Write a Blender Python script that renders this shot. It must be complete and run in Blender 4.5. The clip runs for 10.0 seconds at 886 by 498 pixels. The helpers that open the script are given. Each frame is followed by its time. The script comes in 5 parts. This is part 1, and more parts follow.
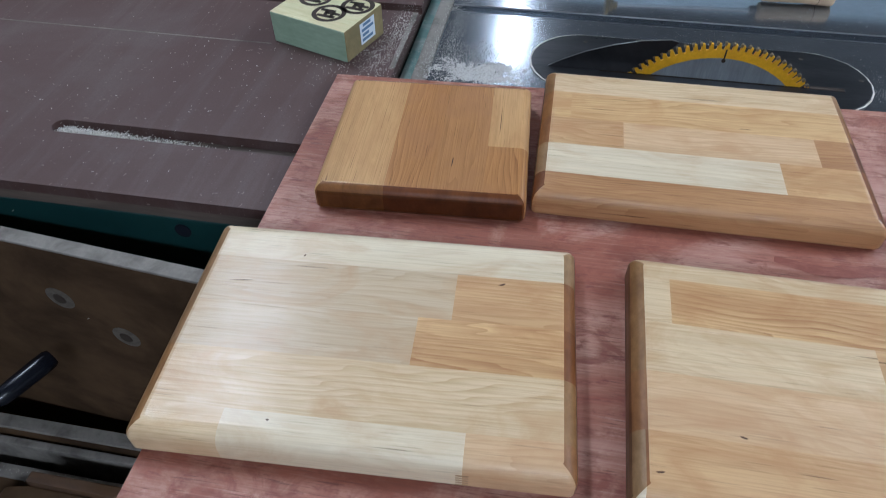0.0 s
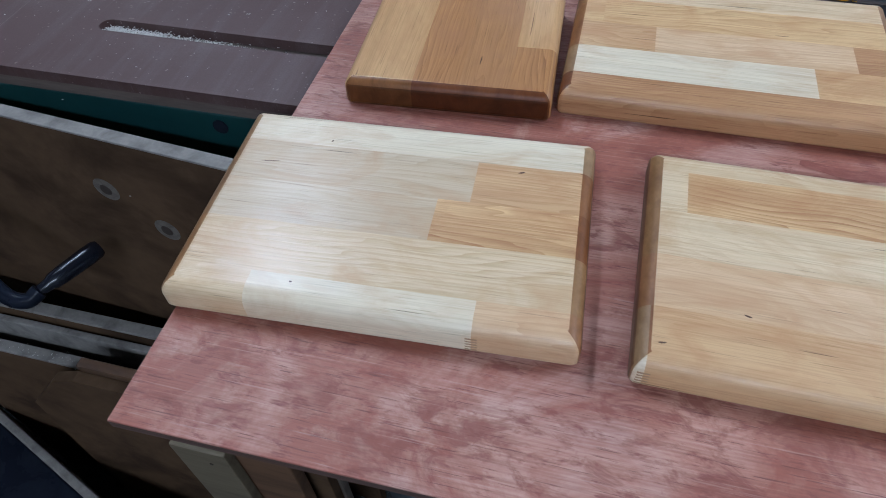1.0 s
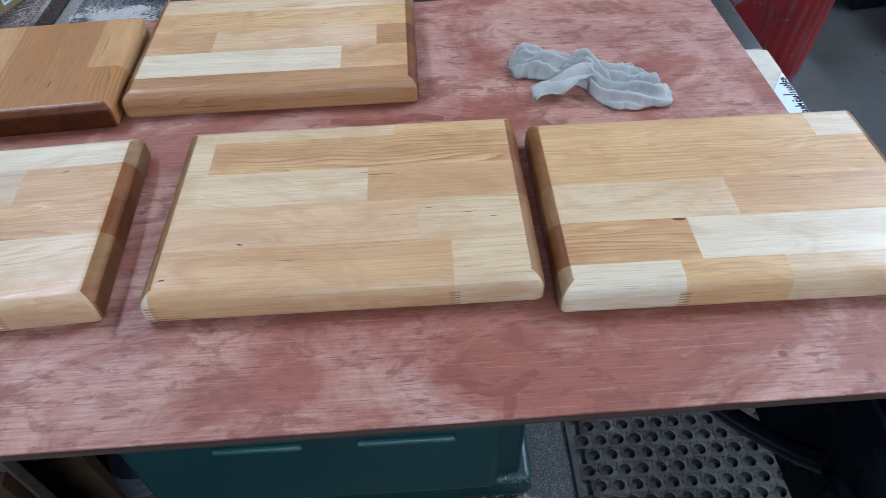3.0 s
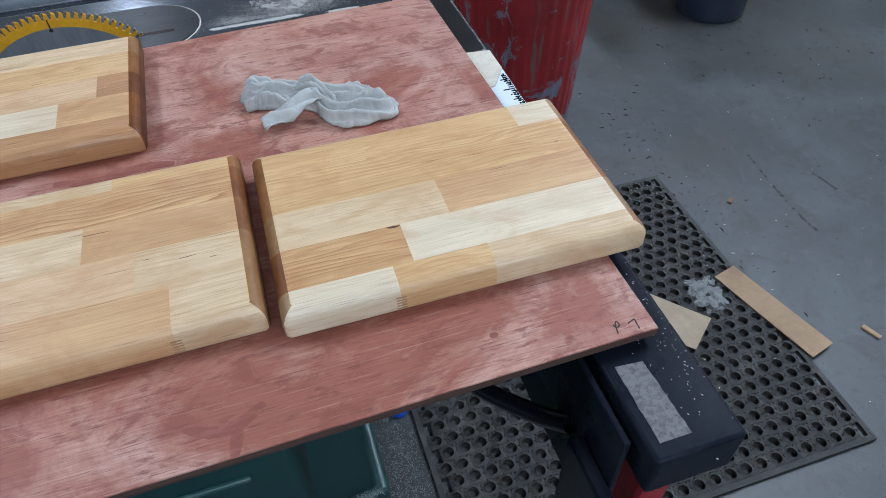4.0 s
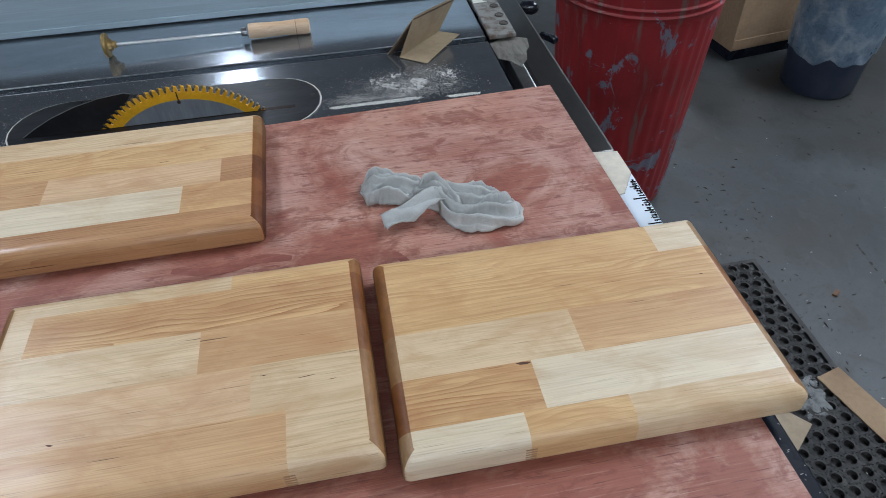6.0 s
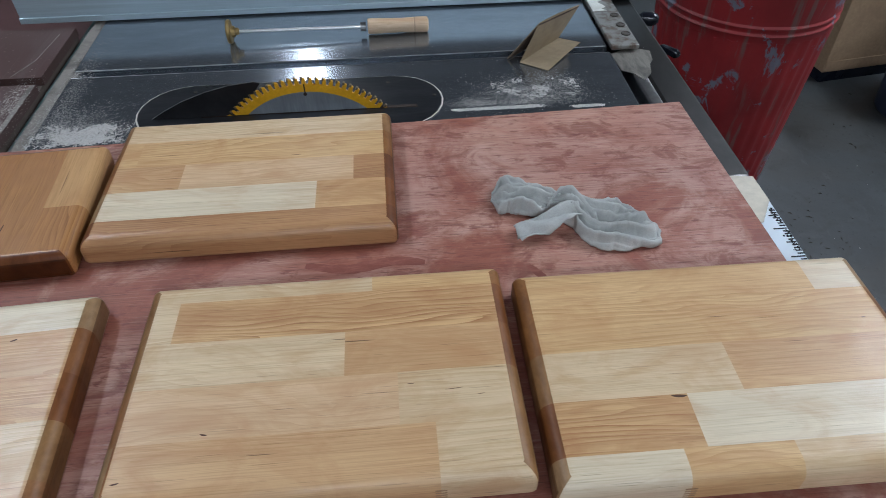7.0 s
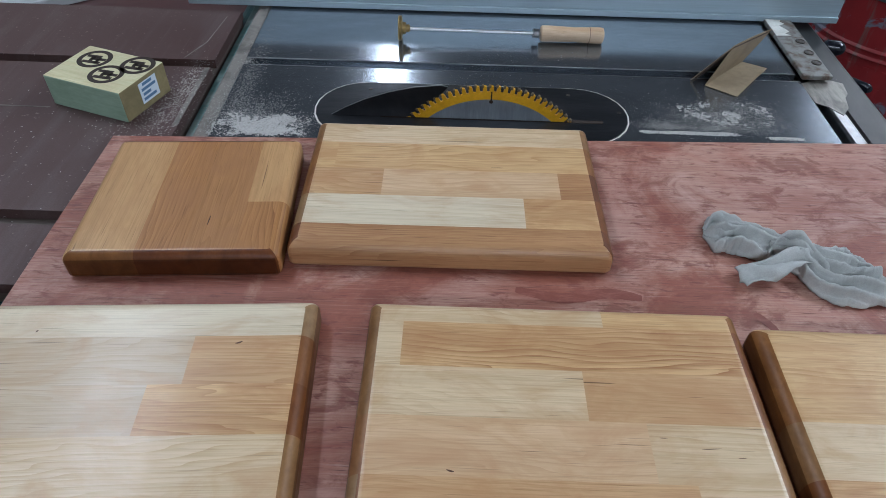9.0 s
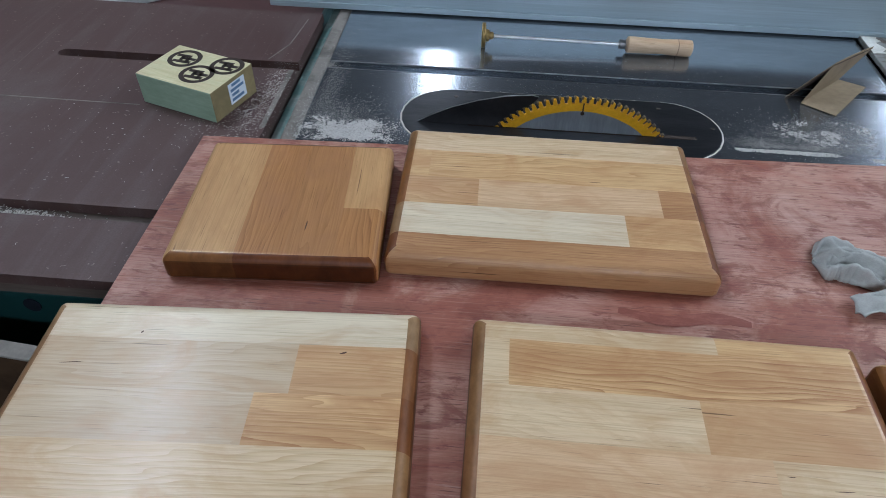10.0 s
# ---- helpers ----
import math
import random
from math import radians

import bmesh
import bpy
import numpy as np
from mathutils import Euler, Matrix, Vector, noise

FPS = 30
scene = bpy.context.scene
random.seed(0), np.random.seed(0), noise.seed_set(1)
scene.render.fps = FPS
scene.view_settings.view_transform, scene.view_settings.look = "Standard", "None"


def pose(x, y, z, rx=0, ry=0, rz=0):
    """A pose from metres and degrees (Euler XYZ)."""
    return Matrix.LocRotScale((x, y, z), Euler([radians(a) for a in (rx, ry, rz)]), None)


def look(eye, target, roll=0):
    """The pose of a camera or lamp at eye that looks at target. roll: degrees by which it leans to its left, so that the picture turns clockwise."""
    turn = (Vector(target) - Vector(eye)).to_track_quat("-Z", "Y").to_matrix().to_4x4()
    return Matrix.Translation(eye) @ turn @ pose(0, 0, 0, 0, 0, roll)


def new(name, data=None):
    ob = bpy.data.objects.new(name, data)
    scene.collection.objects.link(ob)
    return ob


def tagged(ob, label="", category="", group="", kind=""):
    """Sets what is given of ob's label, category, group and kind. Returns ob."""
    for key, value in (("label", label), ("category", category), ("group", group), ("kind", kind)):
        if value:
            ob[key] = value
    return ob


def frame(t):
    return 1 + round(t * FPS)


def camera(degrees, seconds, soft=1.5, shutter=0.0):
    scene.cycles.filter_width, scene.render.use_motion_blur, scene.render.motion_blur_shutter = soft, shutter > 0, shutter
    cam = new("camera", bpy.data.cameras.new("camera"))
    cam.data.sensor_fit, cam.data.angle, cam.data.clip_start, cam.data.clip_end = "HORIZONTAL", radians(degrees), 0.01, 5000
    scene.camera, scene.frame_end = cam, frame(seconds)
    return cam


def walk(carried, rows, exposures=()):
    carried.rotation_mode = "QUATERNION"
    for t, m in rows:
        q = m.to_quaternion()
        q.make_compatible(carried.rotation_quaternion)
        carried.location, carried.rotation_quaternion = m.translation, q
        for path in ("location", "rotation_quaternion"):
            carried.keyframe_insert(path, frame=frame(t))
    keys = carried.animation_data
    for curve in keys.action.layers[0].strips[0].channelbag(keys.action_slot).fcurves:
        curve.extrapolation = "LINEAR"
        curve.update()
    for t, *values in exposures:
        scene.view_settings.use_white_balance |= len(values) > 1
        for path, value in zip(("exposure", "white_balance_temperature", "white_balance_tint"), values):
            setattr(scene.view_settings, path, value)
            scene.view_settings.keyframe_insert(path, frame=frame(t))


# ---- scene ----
cam = camera(67.1, 10.0, soft=0.65, shutter=0.17)
PATH = [
    (0, (0.213, -0.066, 1.282), (-0.05, 1.281, -0.173), -1.0),
    (0.5, (0.203, -0.085, 1.258), (-0.077, 1.168, -0.276), -2.0),
    (1, (0.239, -0.112, 1.258), (-0.126, 1.111, -0.282), -3.0),
    (1.5, (0.313, -0.15, 1.26), (-0.001, 1.062, -0.299), -2.2),
    (2, (0.394, -0.17, 1.259), (0.182, 1.073, -0.293), -3.3),
    (2.2, (0.409, -0.185, 1.258), (0.303, 1.118, -0.256), -1.1),
    (3.3, (0.548, -0.195, 1.269), (0.671, 1.154, -0.203), -3.1),
    (3.5, (0.579, -0.205, 1.271), (0.804, 1.127, -0.204), -3.2),
    (4, (0.62, -0.215, 1.278), (1.012, 1.099, -0.178), -1.8),
    (4.5, (0.634, -0.194, 1.289), (1.026, 1.152, -0.136), -1.5),
    (5, (0.623, -0.163, 1.3), (0.955, 1.227, -0.098), -2.1),
    (5.2, (0.62, -0.155, 1.301), (0.944, 1.25, -0.085), -2.1),
    (6.5, (0.55, -0.109, 1.306), (0.713, 1.333, -0.07), -1.7),
    (7, (0.503, -0.096, 1.307), (0.614, 1.348, -0.072), -0.7),
    (7.5, (0.45, -0.081, 1.31), (0.513, 1.364, -0.071), 0.4),
    (8, (0.423, -0.073, 1.312), (0.487, 1.379, -0.061), 1.0),
    (8.5, (0.387, -0.063, 1.307), (0.392, 1.381, -0.076), 1.1),
    (9, (0.35, -0.05, 1.305), (0.334, 1.386, -0.087), 1.5),
    (9.5, (0.317, -0.041, 1.299), (0.268, 1.394, -0.094), 1.3),
    (10, (0.289, -0.038, 1.3), (0.18, 1.401, -0.084), 1.3),
]
LIGHT = [(0.0, 0.43, 5550, 10), (1.0, 0.51, 5170, 10), (1.5, 0.60, 5120, 10), (2.0, 0.57, 5130, 10), (3.3, 0.58, 5300, 10), (4.5, 0.68, 5600, 10), (5.2, 0.56, 5760, 10), (6.5, 0.24, 5780, 10), (8.0, 0.12, 5650, 10), (10.0, 0.18, 5600, 10)]
walk(cam, [(t, look(eye, target, roll)) for t, eye, target, roll in PATH], LIGHT)

# ---- world, exposure ----
world = bpy.data.worlds.new("workshop_air")
scene.world = world
world.use_nodes = True
world.node_tree.nodes["Background"].inputs[0].default_value = (0.75, 0.82, 0.9, 1)
world.node_tree.nodes["Background"].inputs[1].default_value = 0.05
LAMP = 30.0

# ---- materials ----
def material(name, base=(0.5, 0.5, 0.5), rough=0.5, metal=0.0, coat=0.0):
    m = bpy.data.materials.new(name)
    m.use_nodes = True
    b = m.node_tree.nodes["Principled BSDF"]
    b.inputs["Base Color"].default_value = (*base, 1)
    b.inputs["Roughness"].default_value = rough
    b.inputs["Metallic"].default_value = metal
    b.inputs["Coat Weight"].default_value = coat
    b.inputs["Coat Roughness"].default_value = 0.15
    return m


class Nodes:
    """Short-hand for wiring a node material."""
    def __init__(self, m):
        self.t = m.node_tree
        self.b = self.t.nodes["Principled BSDF"]

    def add(self, kind, **values):
        n = self.t.nodes.new(kind)
        for k, v in values.items():
            if k == "operation":
                n.operation = v
            elif k == "blend_type":
                n.blend_type = v
            elif k == "data_type":
                n.data_type = v
            elif k == "feature":
                n.feature = v
            elif k == "wave_type":
                n.wave_type = v
            elif k == "bands_direction":
                n.bands_direction = v
        return n

    def link(self, a, b):
        self.t.links.new(a, b)

    def coords(self, scale=(1, 1, 1), spin=0.0, shuffle=False):
        c = self.add("ShaderNodeTexCoord")
        mp = self.add("ShaderNodeMapping")
        mp.inputs["Scale"].default_value = (scale[1], scale[0], scale[2]) if spin else scale
        mp.inputs["Rotation"].default_value = (0, 0, spin)
        self.link(c.outputs["Object"], mp.inputs["Vector"])
        if shuffle:
            info = self.add("ShaderNodeObjectInfo")
            mul = self.add("ShaderNodeMath", operation="MULTIPLY")
            mul.inputs[1].default_value = 37.0
            self.link(info.outputs["Random"], mul.inputs[0])
            self.link(mul.outputs[0], mp.inputs["Location"])
        return mp.outputs["Vector"]

    def noise(self, vec, scale, detail=4.0, rough=0.55, distort=0.0):
        n = self.add("ShaderNodeTexNoise")
        n.inputs["Scale"].default_value = scale
        n.inputs["Detail"].default_value = detail
        n.inputs["Roughness"].default_value = rough
        n.inputs["Distortion"].default_value = distort
        self.link(vec, n.inputs["Vector"])
        return n.outputs["Fac"]

    def ramp(self, fac, stops):
        r = self.add("ShaderNodeValToRGB")
        e = r.color_ramp.elements
        while len(e) < len(stops):
            e.new(0.5)
        for k, (p, c) in zip(e, stops):
            k.position = p
            k.color = (*c, 1) if len(c) == 3 else c
        self.link(fac, r.inputs["Fac"])
        return r.outputs["Color"]

    def mix(self, fac, a, b, blend="MIX"):
        n = self.add("ShaderNodeMix", data_type="RGBA", blend_type=blend)
        ins = {"f": n.inputs[0], "a": n.inputs[6], "b": n.inputs[7]}
        for k, v in (("f", fac), ("a", a), ("b", b)):
            if isinstance(v, (int, float)):
                ins[k].default_value = v
            elif isinstance(v, tuple):
                ins[k].default_value = (*v, 1)
            else:
                self.link(v, ins[k])
        return n.outputs[2]

    def math(self, operation, a, b=None):
        n = self.add("ShaderNodeMath", operation=operation)
        for k, v in enumerate((a, b)):
            if isinstance(v, (int, float)):
                n.inputs[k].default_value = v
            elif v is not None:
                self.link(v, n.inputs[k])
        return n.outputs[0]

    def times(self, a, b):
        return self.math("MULTIPLY", a, b)

    def sum(self, a, b):
        return self.math("ADD", a, b)

    def power(self, a, b):
        return self.math("POWER", a, b)

    def bump(self, height, strength, distance):
        n = self.add("ShaderNodeBump")
        n.inputs["Strength"].default_value = strength
        n.inputs["Distance"].default_value = distance
        self.link(height, n.inputs["Height"])
        self.link(n.outputs["Normal"], self.b.inputs["Normal"])

    def colour(self, c):
        self.link(c, self.b.inputs["Base Color"])

    def rough(self, fac, lo, hi):
        n = self.add("ShaderNodeMapRange")
        n.inputs["To Min"].default_value = lo
        n.inputs["To Max"].default_value = hi
        self.link(fac, n.inputs["Value"])
        self.link(n.outputs[0], self.b.inputs["Roughness"])


def tint(c, k):
    return tuple(min(1, v * k) for v in c)


def varnished_wood(name, base, dark, grain=0.5, spin=0.0):
    """Clear-coated birch or alder: growth lines that wander, fine fibre, short dark pores and soft figure."""
    m = material(name, base, 0.5, 0, 0.29)
    m.node_tree.nodes["Principled BSDF"].inputs["Specular IOR Level"].default_value = 0.3
    m.node_tree.nodes["Principled BSDF"].inputs["Coat Roughness"].default_value = 0.16
    n = Nodes(m)
    place = n.coords((1, 1, 1), spin, True)
    # growth lines: the distance across the stave, bent by slow noise, cut into uneven saw teeth
    bend = n.noise(n.coords((5.0, 21.0, 21.0), spin, True), 1.0, 2, 0.45, 0.5)
    drift = n.noise(n.coords((1.6, 55.0, 55.0), spin, True), 1.0, 2, 0.5)
    split = n.add("ShaderNodeSeparateXYZ")
    n.link(place, split.inputs[0])
    lines = n.sum(n.times(split.outputs[1], 190.0), n.sum(n.times(bend, 9.0), n.times(drift, 4.0)))
    tooth = n.power(n.math("FRACT", lines), 2.2)
    where = n.ramp(n.noise(n.coords((3.0, 26.0, 26.0), spin, True), 1.0, 3, 0.5), [(0.38, (0.15, 0.15, 0.15)), (0.62, (1, 1, 1))])
    ring = n.times(n.times(tooth, where), min(1.0, grain * 1.35))
    fibre = n.noise(n.coords((12.0, 900.0, 900.0), spin, True), 1.0, 3, 0.65)
    silk = n.noise(n.coords((30.0, 260.0, 260.0), spin, True), 1.0, 4, 0.65)
    pore = n.noise(n.coords((24.0, 1000.0, 1000.0), spin, True), 1.0, 1, 0.4)
    slit = n.noise(n.coords((9.0, 380.0, 380.0), spin, True), 1.0, 1, 0.4)
    bands = n.noise(n.coords((2.0, 44.0, 44.0), spin, True), 1.0, 2, 0.45, 0.3)
    c = n.ramp(bands, [(0.32, tint(base, 1.07)), (0.68, tuple(b * 0.72 + d * 0.28 for b, d in zip(base, dark)))])
    c = n.mix(ring, c, dark)
    c = n.mix(n.ramp(fibre, [(0.46, (0, 0, 0)), (0.70, (0.46, 0.46, 0.46))]), c, tint(dark, 0.82))
    c = n.mix(n.ramp(silk, [(0.30, (0.30, 0.30, 0.30)), (0.52, (0, 0, 0))]), c, tint(base, 1.16))
    cloud = n.noise(n.coords((8.0, 17.0, 17.0), spin, True), 1.5, 6, 0.62, 1.3)
    c = n.mix(n.ramp(cloud, [(0.45, (0, 0, 0)), (0.66, (0.55, 0.55, 0.55))]), c, tuple(0.6 * d + 0.4 * v for d, v in zip(dark, (0.5, 0.25, 0.11))))
    c = n.mix(n.ramp(pore, [(0.70, (0, 0, 0)), (0.77, (0.5, 0.5, 0.5))]), c, tint(dark, 0.45))
    c = n.mix(n.ramp(slit, [(0.775, (0, 0, 0)), (0.80, (0.8, 0.8, 0.8))]), c, tint(dark, 0.3))
    n.colour(c)
    n.rough(n.noise(place, 40, 3), 0.40, 0.58)
    n.bump(fibre, 0.25, 0.0007)
    wavy = n.add("ShaderNodeBump")
    wavy.inputs["Strength"].default_value = 0.42
    wavy.inputs["Distance"].default_value = 0.0035
    n.link(n.noise(n.coords((22.0, 70.0, 70.0), spin, True), 1.0, 5, 0.62, 0.4), wavy.inputs["Height"])
    n.link(wavy.outputs["Normal"], n.b.inputs["Coat Normal"])
    return m


WOODS = {}
TONES = {
    "white": ((0.690, 0.590, 0.425), (0.530, 0.400, 0.245), 0.38),
    "pale": ((0.665, 0.512, 0.325), (0.460, 0.295, 0.142), 0.50),
    "cream": ((0.535, 0.415, 0.275), (0.430, 0.300, 0.172), 0.42),
    "honey": ((0.640, 0.425, 0.210), (0.435, 0.230, 0.084), 0.55),
    "tan": ((0.580, 0.372, 0.190), (0.395, 0.200, 0.082), 0.52),
    "pink": ((0.640, 0.445, 0.262), (0.470, 0.270, 0.133), 0.40),
    "grained": ((0.630, 0.405, 0.200), (0.330, 0.145, 0.048), 0.90),
    "amber": ((0.420, 0.200, 0.064), (0.215, 0.082, 0.026), 0.60),
    "straw": ((0.520, 0.302, 0.130), (0.330, 0.170, 0.060), 0.3),
    "chestnut": ((0.410, 0.200, 0.068), (0.215, 0.086, 0.028), 0.55),
    "brown": ((0.455, 0.250, 0.115), (0.260, 0.110, 0.042), 0.6),
}


ENDS = {}


def end_grain(tone, shaded):
    """Cross-cut faces soak up more varnish and stay darker; flat ones get shade painted in."""
    if (tone, shaded) not in ENDS:
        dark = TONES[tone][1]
        k, j = ((0.34, 0.24, 0.18), (0.20, 0.13, 0.09)) if shaded else ((0.66, 0.53, 0.42), (0.42, 0.31, 0.23))
        ENDS[tone, shaded] = speckled("end_grain_" + tone, tuple(a * b for a, b in zip(dark, k)), tuple(a * b for a, b in zip(dark, j)), (60, 30, 40), (0.32, 0.5), 0, (0.4, 0.65), 0.1, 60)
        ENDS[tone, shaded].node_tree.nodes["Principled BSDF"].inputs["Specular IOR Level"].default_value = 0.25
    return ENDS[tone, shaded]


def wood(tone, spin=0.0):
    key = (tone, spin)
    if key not in WOODS:
        base, dark, grain = TONES[tone]
        WOODS[key] = varnished_wood("wood_" + tone, base, dark, grain, spin)
    return WOODS[key]


def plywood_material():
    """Red-brown face veneer: rubbed wood, oil soaked in as soft cloudy patches, long open pores."""
    m = material("red_plywood", (0.36, 0.17, 0.12), 0.6)
    n = Nodes(m)
    hatch = n.noise(n.coords((16, 620, 100)), 1.0, 3, 0.62)
    pore = n.noise(n.coords((34, 900, 100)), 1.0, 2, 0.5)
    fleck = n.noise(n.coords((40, 130, 40)), 1.0, 4, 0.65, 0.3)
    cloud = n.noise(n.coords((9.0, 13.0, 5)), 1.0, 7, 0.68, 0.9)
    stain = n.noise(n.coords((24, 38, 5)), 1.0, 5, 0.7, 0.6)
    oil = n.noise(n.coords((4.4, 5.6, 3)), 1.25, 7, 0.70, 1.2)
    dust = n.noise(n.coords((4.0, 5.2, 3)), 1.1, 5, 0.6)
    c = n.ramp(cloud, [(0.34, (0.525, 0.315, 0.245)), (0.46, (0.475, 0.258, 0.190)), (0.57, (0.420, 0.195, 0.140)), (0.70, (0.315, 0.116, 0.082))])
    c = n.mix(n.ramp(dust, [(0.44, (0, 0, 0)), (0.66, (0.40, 0.40, 0.40))]), c, (0.440, 0.285, 0.250))
    c = n.mix(n.ramp(oil, [(0.43, (0, 0, 0)), (0.57, (0.90, 0.90, 0.90))]), c, (0.275, 0.082, 0.050))
    c = n.mix(n.ramp(stain, [(0.51, (0, 0, 0)), (0.62, (0.78, 0.78, 0.78))]), c, (0.215, 0.064, 0.042))
    c = n.mix(n.ramp(fleck, [(0.57, (0, 0, 0)), (0.67, (0.8, 0.8, 0.8))]), c, (0.190, 0.055, 0.040))
    c = n.mix(n.ramp(hatch, [(0.46, (0, 0, 0)), (0.68, (0.45, 0.45, 0.45))]), c, (0.200, 0.070, 0.048))
    c = n.mix(n.ramp(hatch, [(0.28, (0.24, 0.24, 0.24)), (0.40, (0, 0, 0))]), c, (0.600, 0.460, 0.395))
    c = n.mix(n.ramp(pore, [(0.63, (0, 0, 0)), (0.70, (0.75, 0.75, 0.75))]), c, (0.125, 0.040, 0.030))
    n.colour(c)
    n.rough(oil, 0.66, 0.42)
    n.bump(hatch, 0.5, 0.0012)
    return m


def speckled(name, base, other, scale=(8, 8, 8), rough=(0.4, 0.7), metal=0.0, amount=(0.45, 0.65), bump=0.15, fine=60.0, depth=0.001):
    """A worn surface: broad stains of a second colour, fine grain and low relief."""
    m = material(name, base, 0.5, metal)
    n = Nodes(m)
    big = n.noise(n.coords(scale), 1.0, 6, 0.62, 0.4)
    small = n.noise(n.coords(tuple(s * fine / 8 for s in scale)), 1.0, 4, 0.6)
    c = n.mix(n.ramp(big, [(amount[0], (0, 0, 0)), (amount[1], (1, 1, 1))]), base, other)
    c = n.mix(n.ramp(small, [(0.35, (0.3, 0.3, 0.3)), (0.65, (0, 0, 0))]), c, tint(base, 0.55))
    n.colour(c)
    n.rough(big, *rough)
    n.bump(small, bump, depth)
    return m


PLY = plywood_material()
PLY_EDGE = speckled("plywood_edge", (0.085, 0.045, 0.033), (0.05, 0.028, 0.02), (3, 3, 300), (0.6, 0.8))
def concrete_material():
    """Blue-grey floor paint, scuffed, with brown dirt in patches and dark specks."""
    m = material("painted_concrete", (0.06, 0.065, 0.068), 0.5)
    n = Nodes(m)
    broad = n.noise(n.coords((2.2, 2.2, 2.2)), 1.0, 7, 0.66, 0.6)
    dirt = n.noise(n.coords((1.1, 1.1, 1.1)), 1.3, 6, 0.62, 1.0)
    scuff = n.noise(n.coords((16, 9, 9)), 1.0, 6, 0.7, 0.8)
    blot = n.noise(n.coords((10, 10, 10)), 1.0, 6, 0.68, 0.5)
    speck = n.noise(n.coords((75, 75, 75)), 1.0, 3, 0.6)
    fine = n.noise(n.coords((420, 420, 420)), 1.0, 3, 0.6)
    c = n.ramp(broad, [(0.34, (0.020, 0.022, 0.023)), (0.50, (0.035, 0.039, 0.041)), (0.66, (0.053, 0.059, 0.062))])
    c = n.mix(n.ramp(dirt, [(0.50, (0, 0, 0)), (0.64, (0.6, 0.6, 0.6))]), c, (0.035, 0.029, 0.023))
    c = n.mix(n.ramp(scuff, [(0.55, (0, 0, 0)), (0.70, (0.4, 0.4, 0.4))]), c, (0.071, 0.075, 0.075))
    c = n.mix(n.ramp(blot, [(0.53, (0, 0, 0)), (0.66, (0.75, 0.75, 0.75))]), c, (0.019, 0.017, 0.015))
    c = n.mix(n.ramp(speck, [(0.62, (0, 0, 0)), (0.70, (0.75, 0.75, 0.75))]), c, (0.010, 0.009, 0.008))
    c = n.mix(n.ramp(fine, [(0.35, (0.35, 0.35, 0.35)), (0.60, (0, 0, 0))]), c, (0.017, 0.018, 0.018))
    n.colour(c)
    n.rough(broad, 0.36, 0.62)
    n.bump(speck, 0.2, 0.001)
    return m


CONCRETE = concrete_material()
WALL = speckled("workshop_wall", (0.55, 0.55, 0.53), (0.42, 0.42, 0.41), (1, 1, 1), (0.7, 0.9))
# unseen ceiling, kept dark to limit bounce and darken the iron's reflections
CEILING = speckled("dark_ceiling", (0.17, 0.17, 0.175), (0.12, 0.12, 0.125), (1, 1, 1), (0.7, 0.9))
IRON = speckled("cast_iron", (0.42, 0.45, 0.49), (0.30, 0.325, 0.36), (5, 16, 5), (0.11, 0.20), 0.9, (0.4, 0.7), 0.0, 120, 0.0005)
IRON_BRIGHT = speckled("bright_steel", (0.36, 0.36, 0.36), (0.20, 0.20, 0.21), (6, 30, 6), (0.25, 0.42), 1.0, (0.4, 0.7), 0.05, 80, 0.0005)
RAIL_STEEL = speckled("rail_steel", (0.085, 0.080, 0.076), (0.042, 0.040, 0.040), (8, 3, 8), (0.24, 0.42), 0.85, (0.4, 0.65), 0.05, 80, 0.0005)
RAIL_STEEL.node_tree.nodes["Principled BSDF"].inputs["Specular IOR Level"].default_value = 0.2
RAIL_STRIP = speckled("rail_strip", (0.48, 0.47, 0.46), (0.30, 0.29, 0.28), (8, 20, 8), (0.22, 0.36), 1.0, (0.4, 0.65), 0.05, 80, 0.0005)
PATCH = speckled("rubbed_patch", (0.155, 0.145, 0.15), (0.07, 0.066, 0.07), (260, 260, 260), (0.6, 0.8))
INSERT = speckled("insert_black", (0.03, 0.032, 0.036), (0.05, 0.05, 0.055), (9, 30, 9), (0.22, 0.4), 0.6)
ALU = speckled("brushed_aluminium", (0.52, 0.63, 0.69), (0.44, 0.54, 0.60), (1.5, 60, 60), (0.34, 0.46), 0.3, (0.4, 0.6), 0.05)
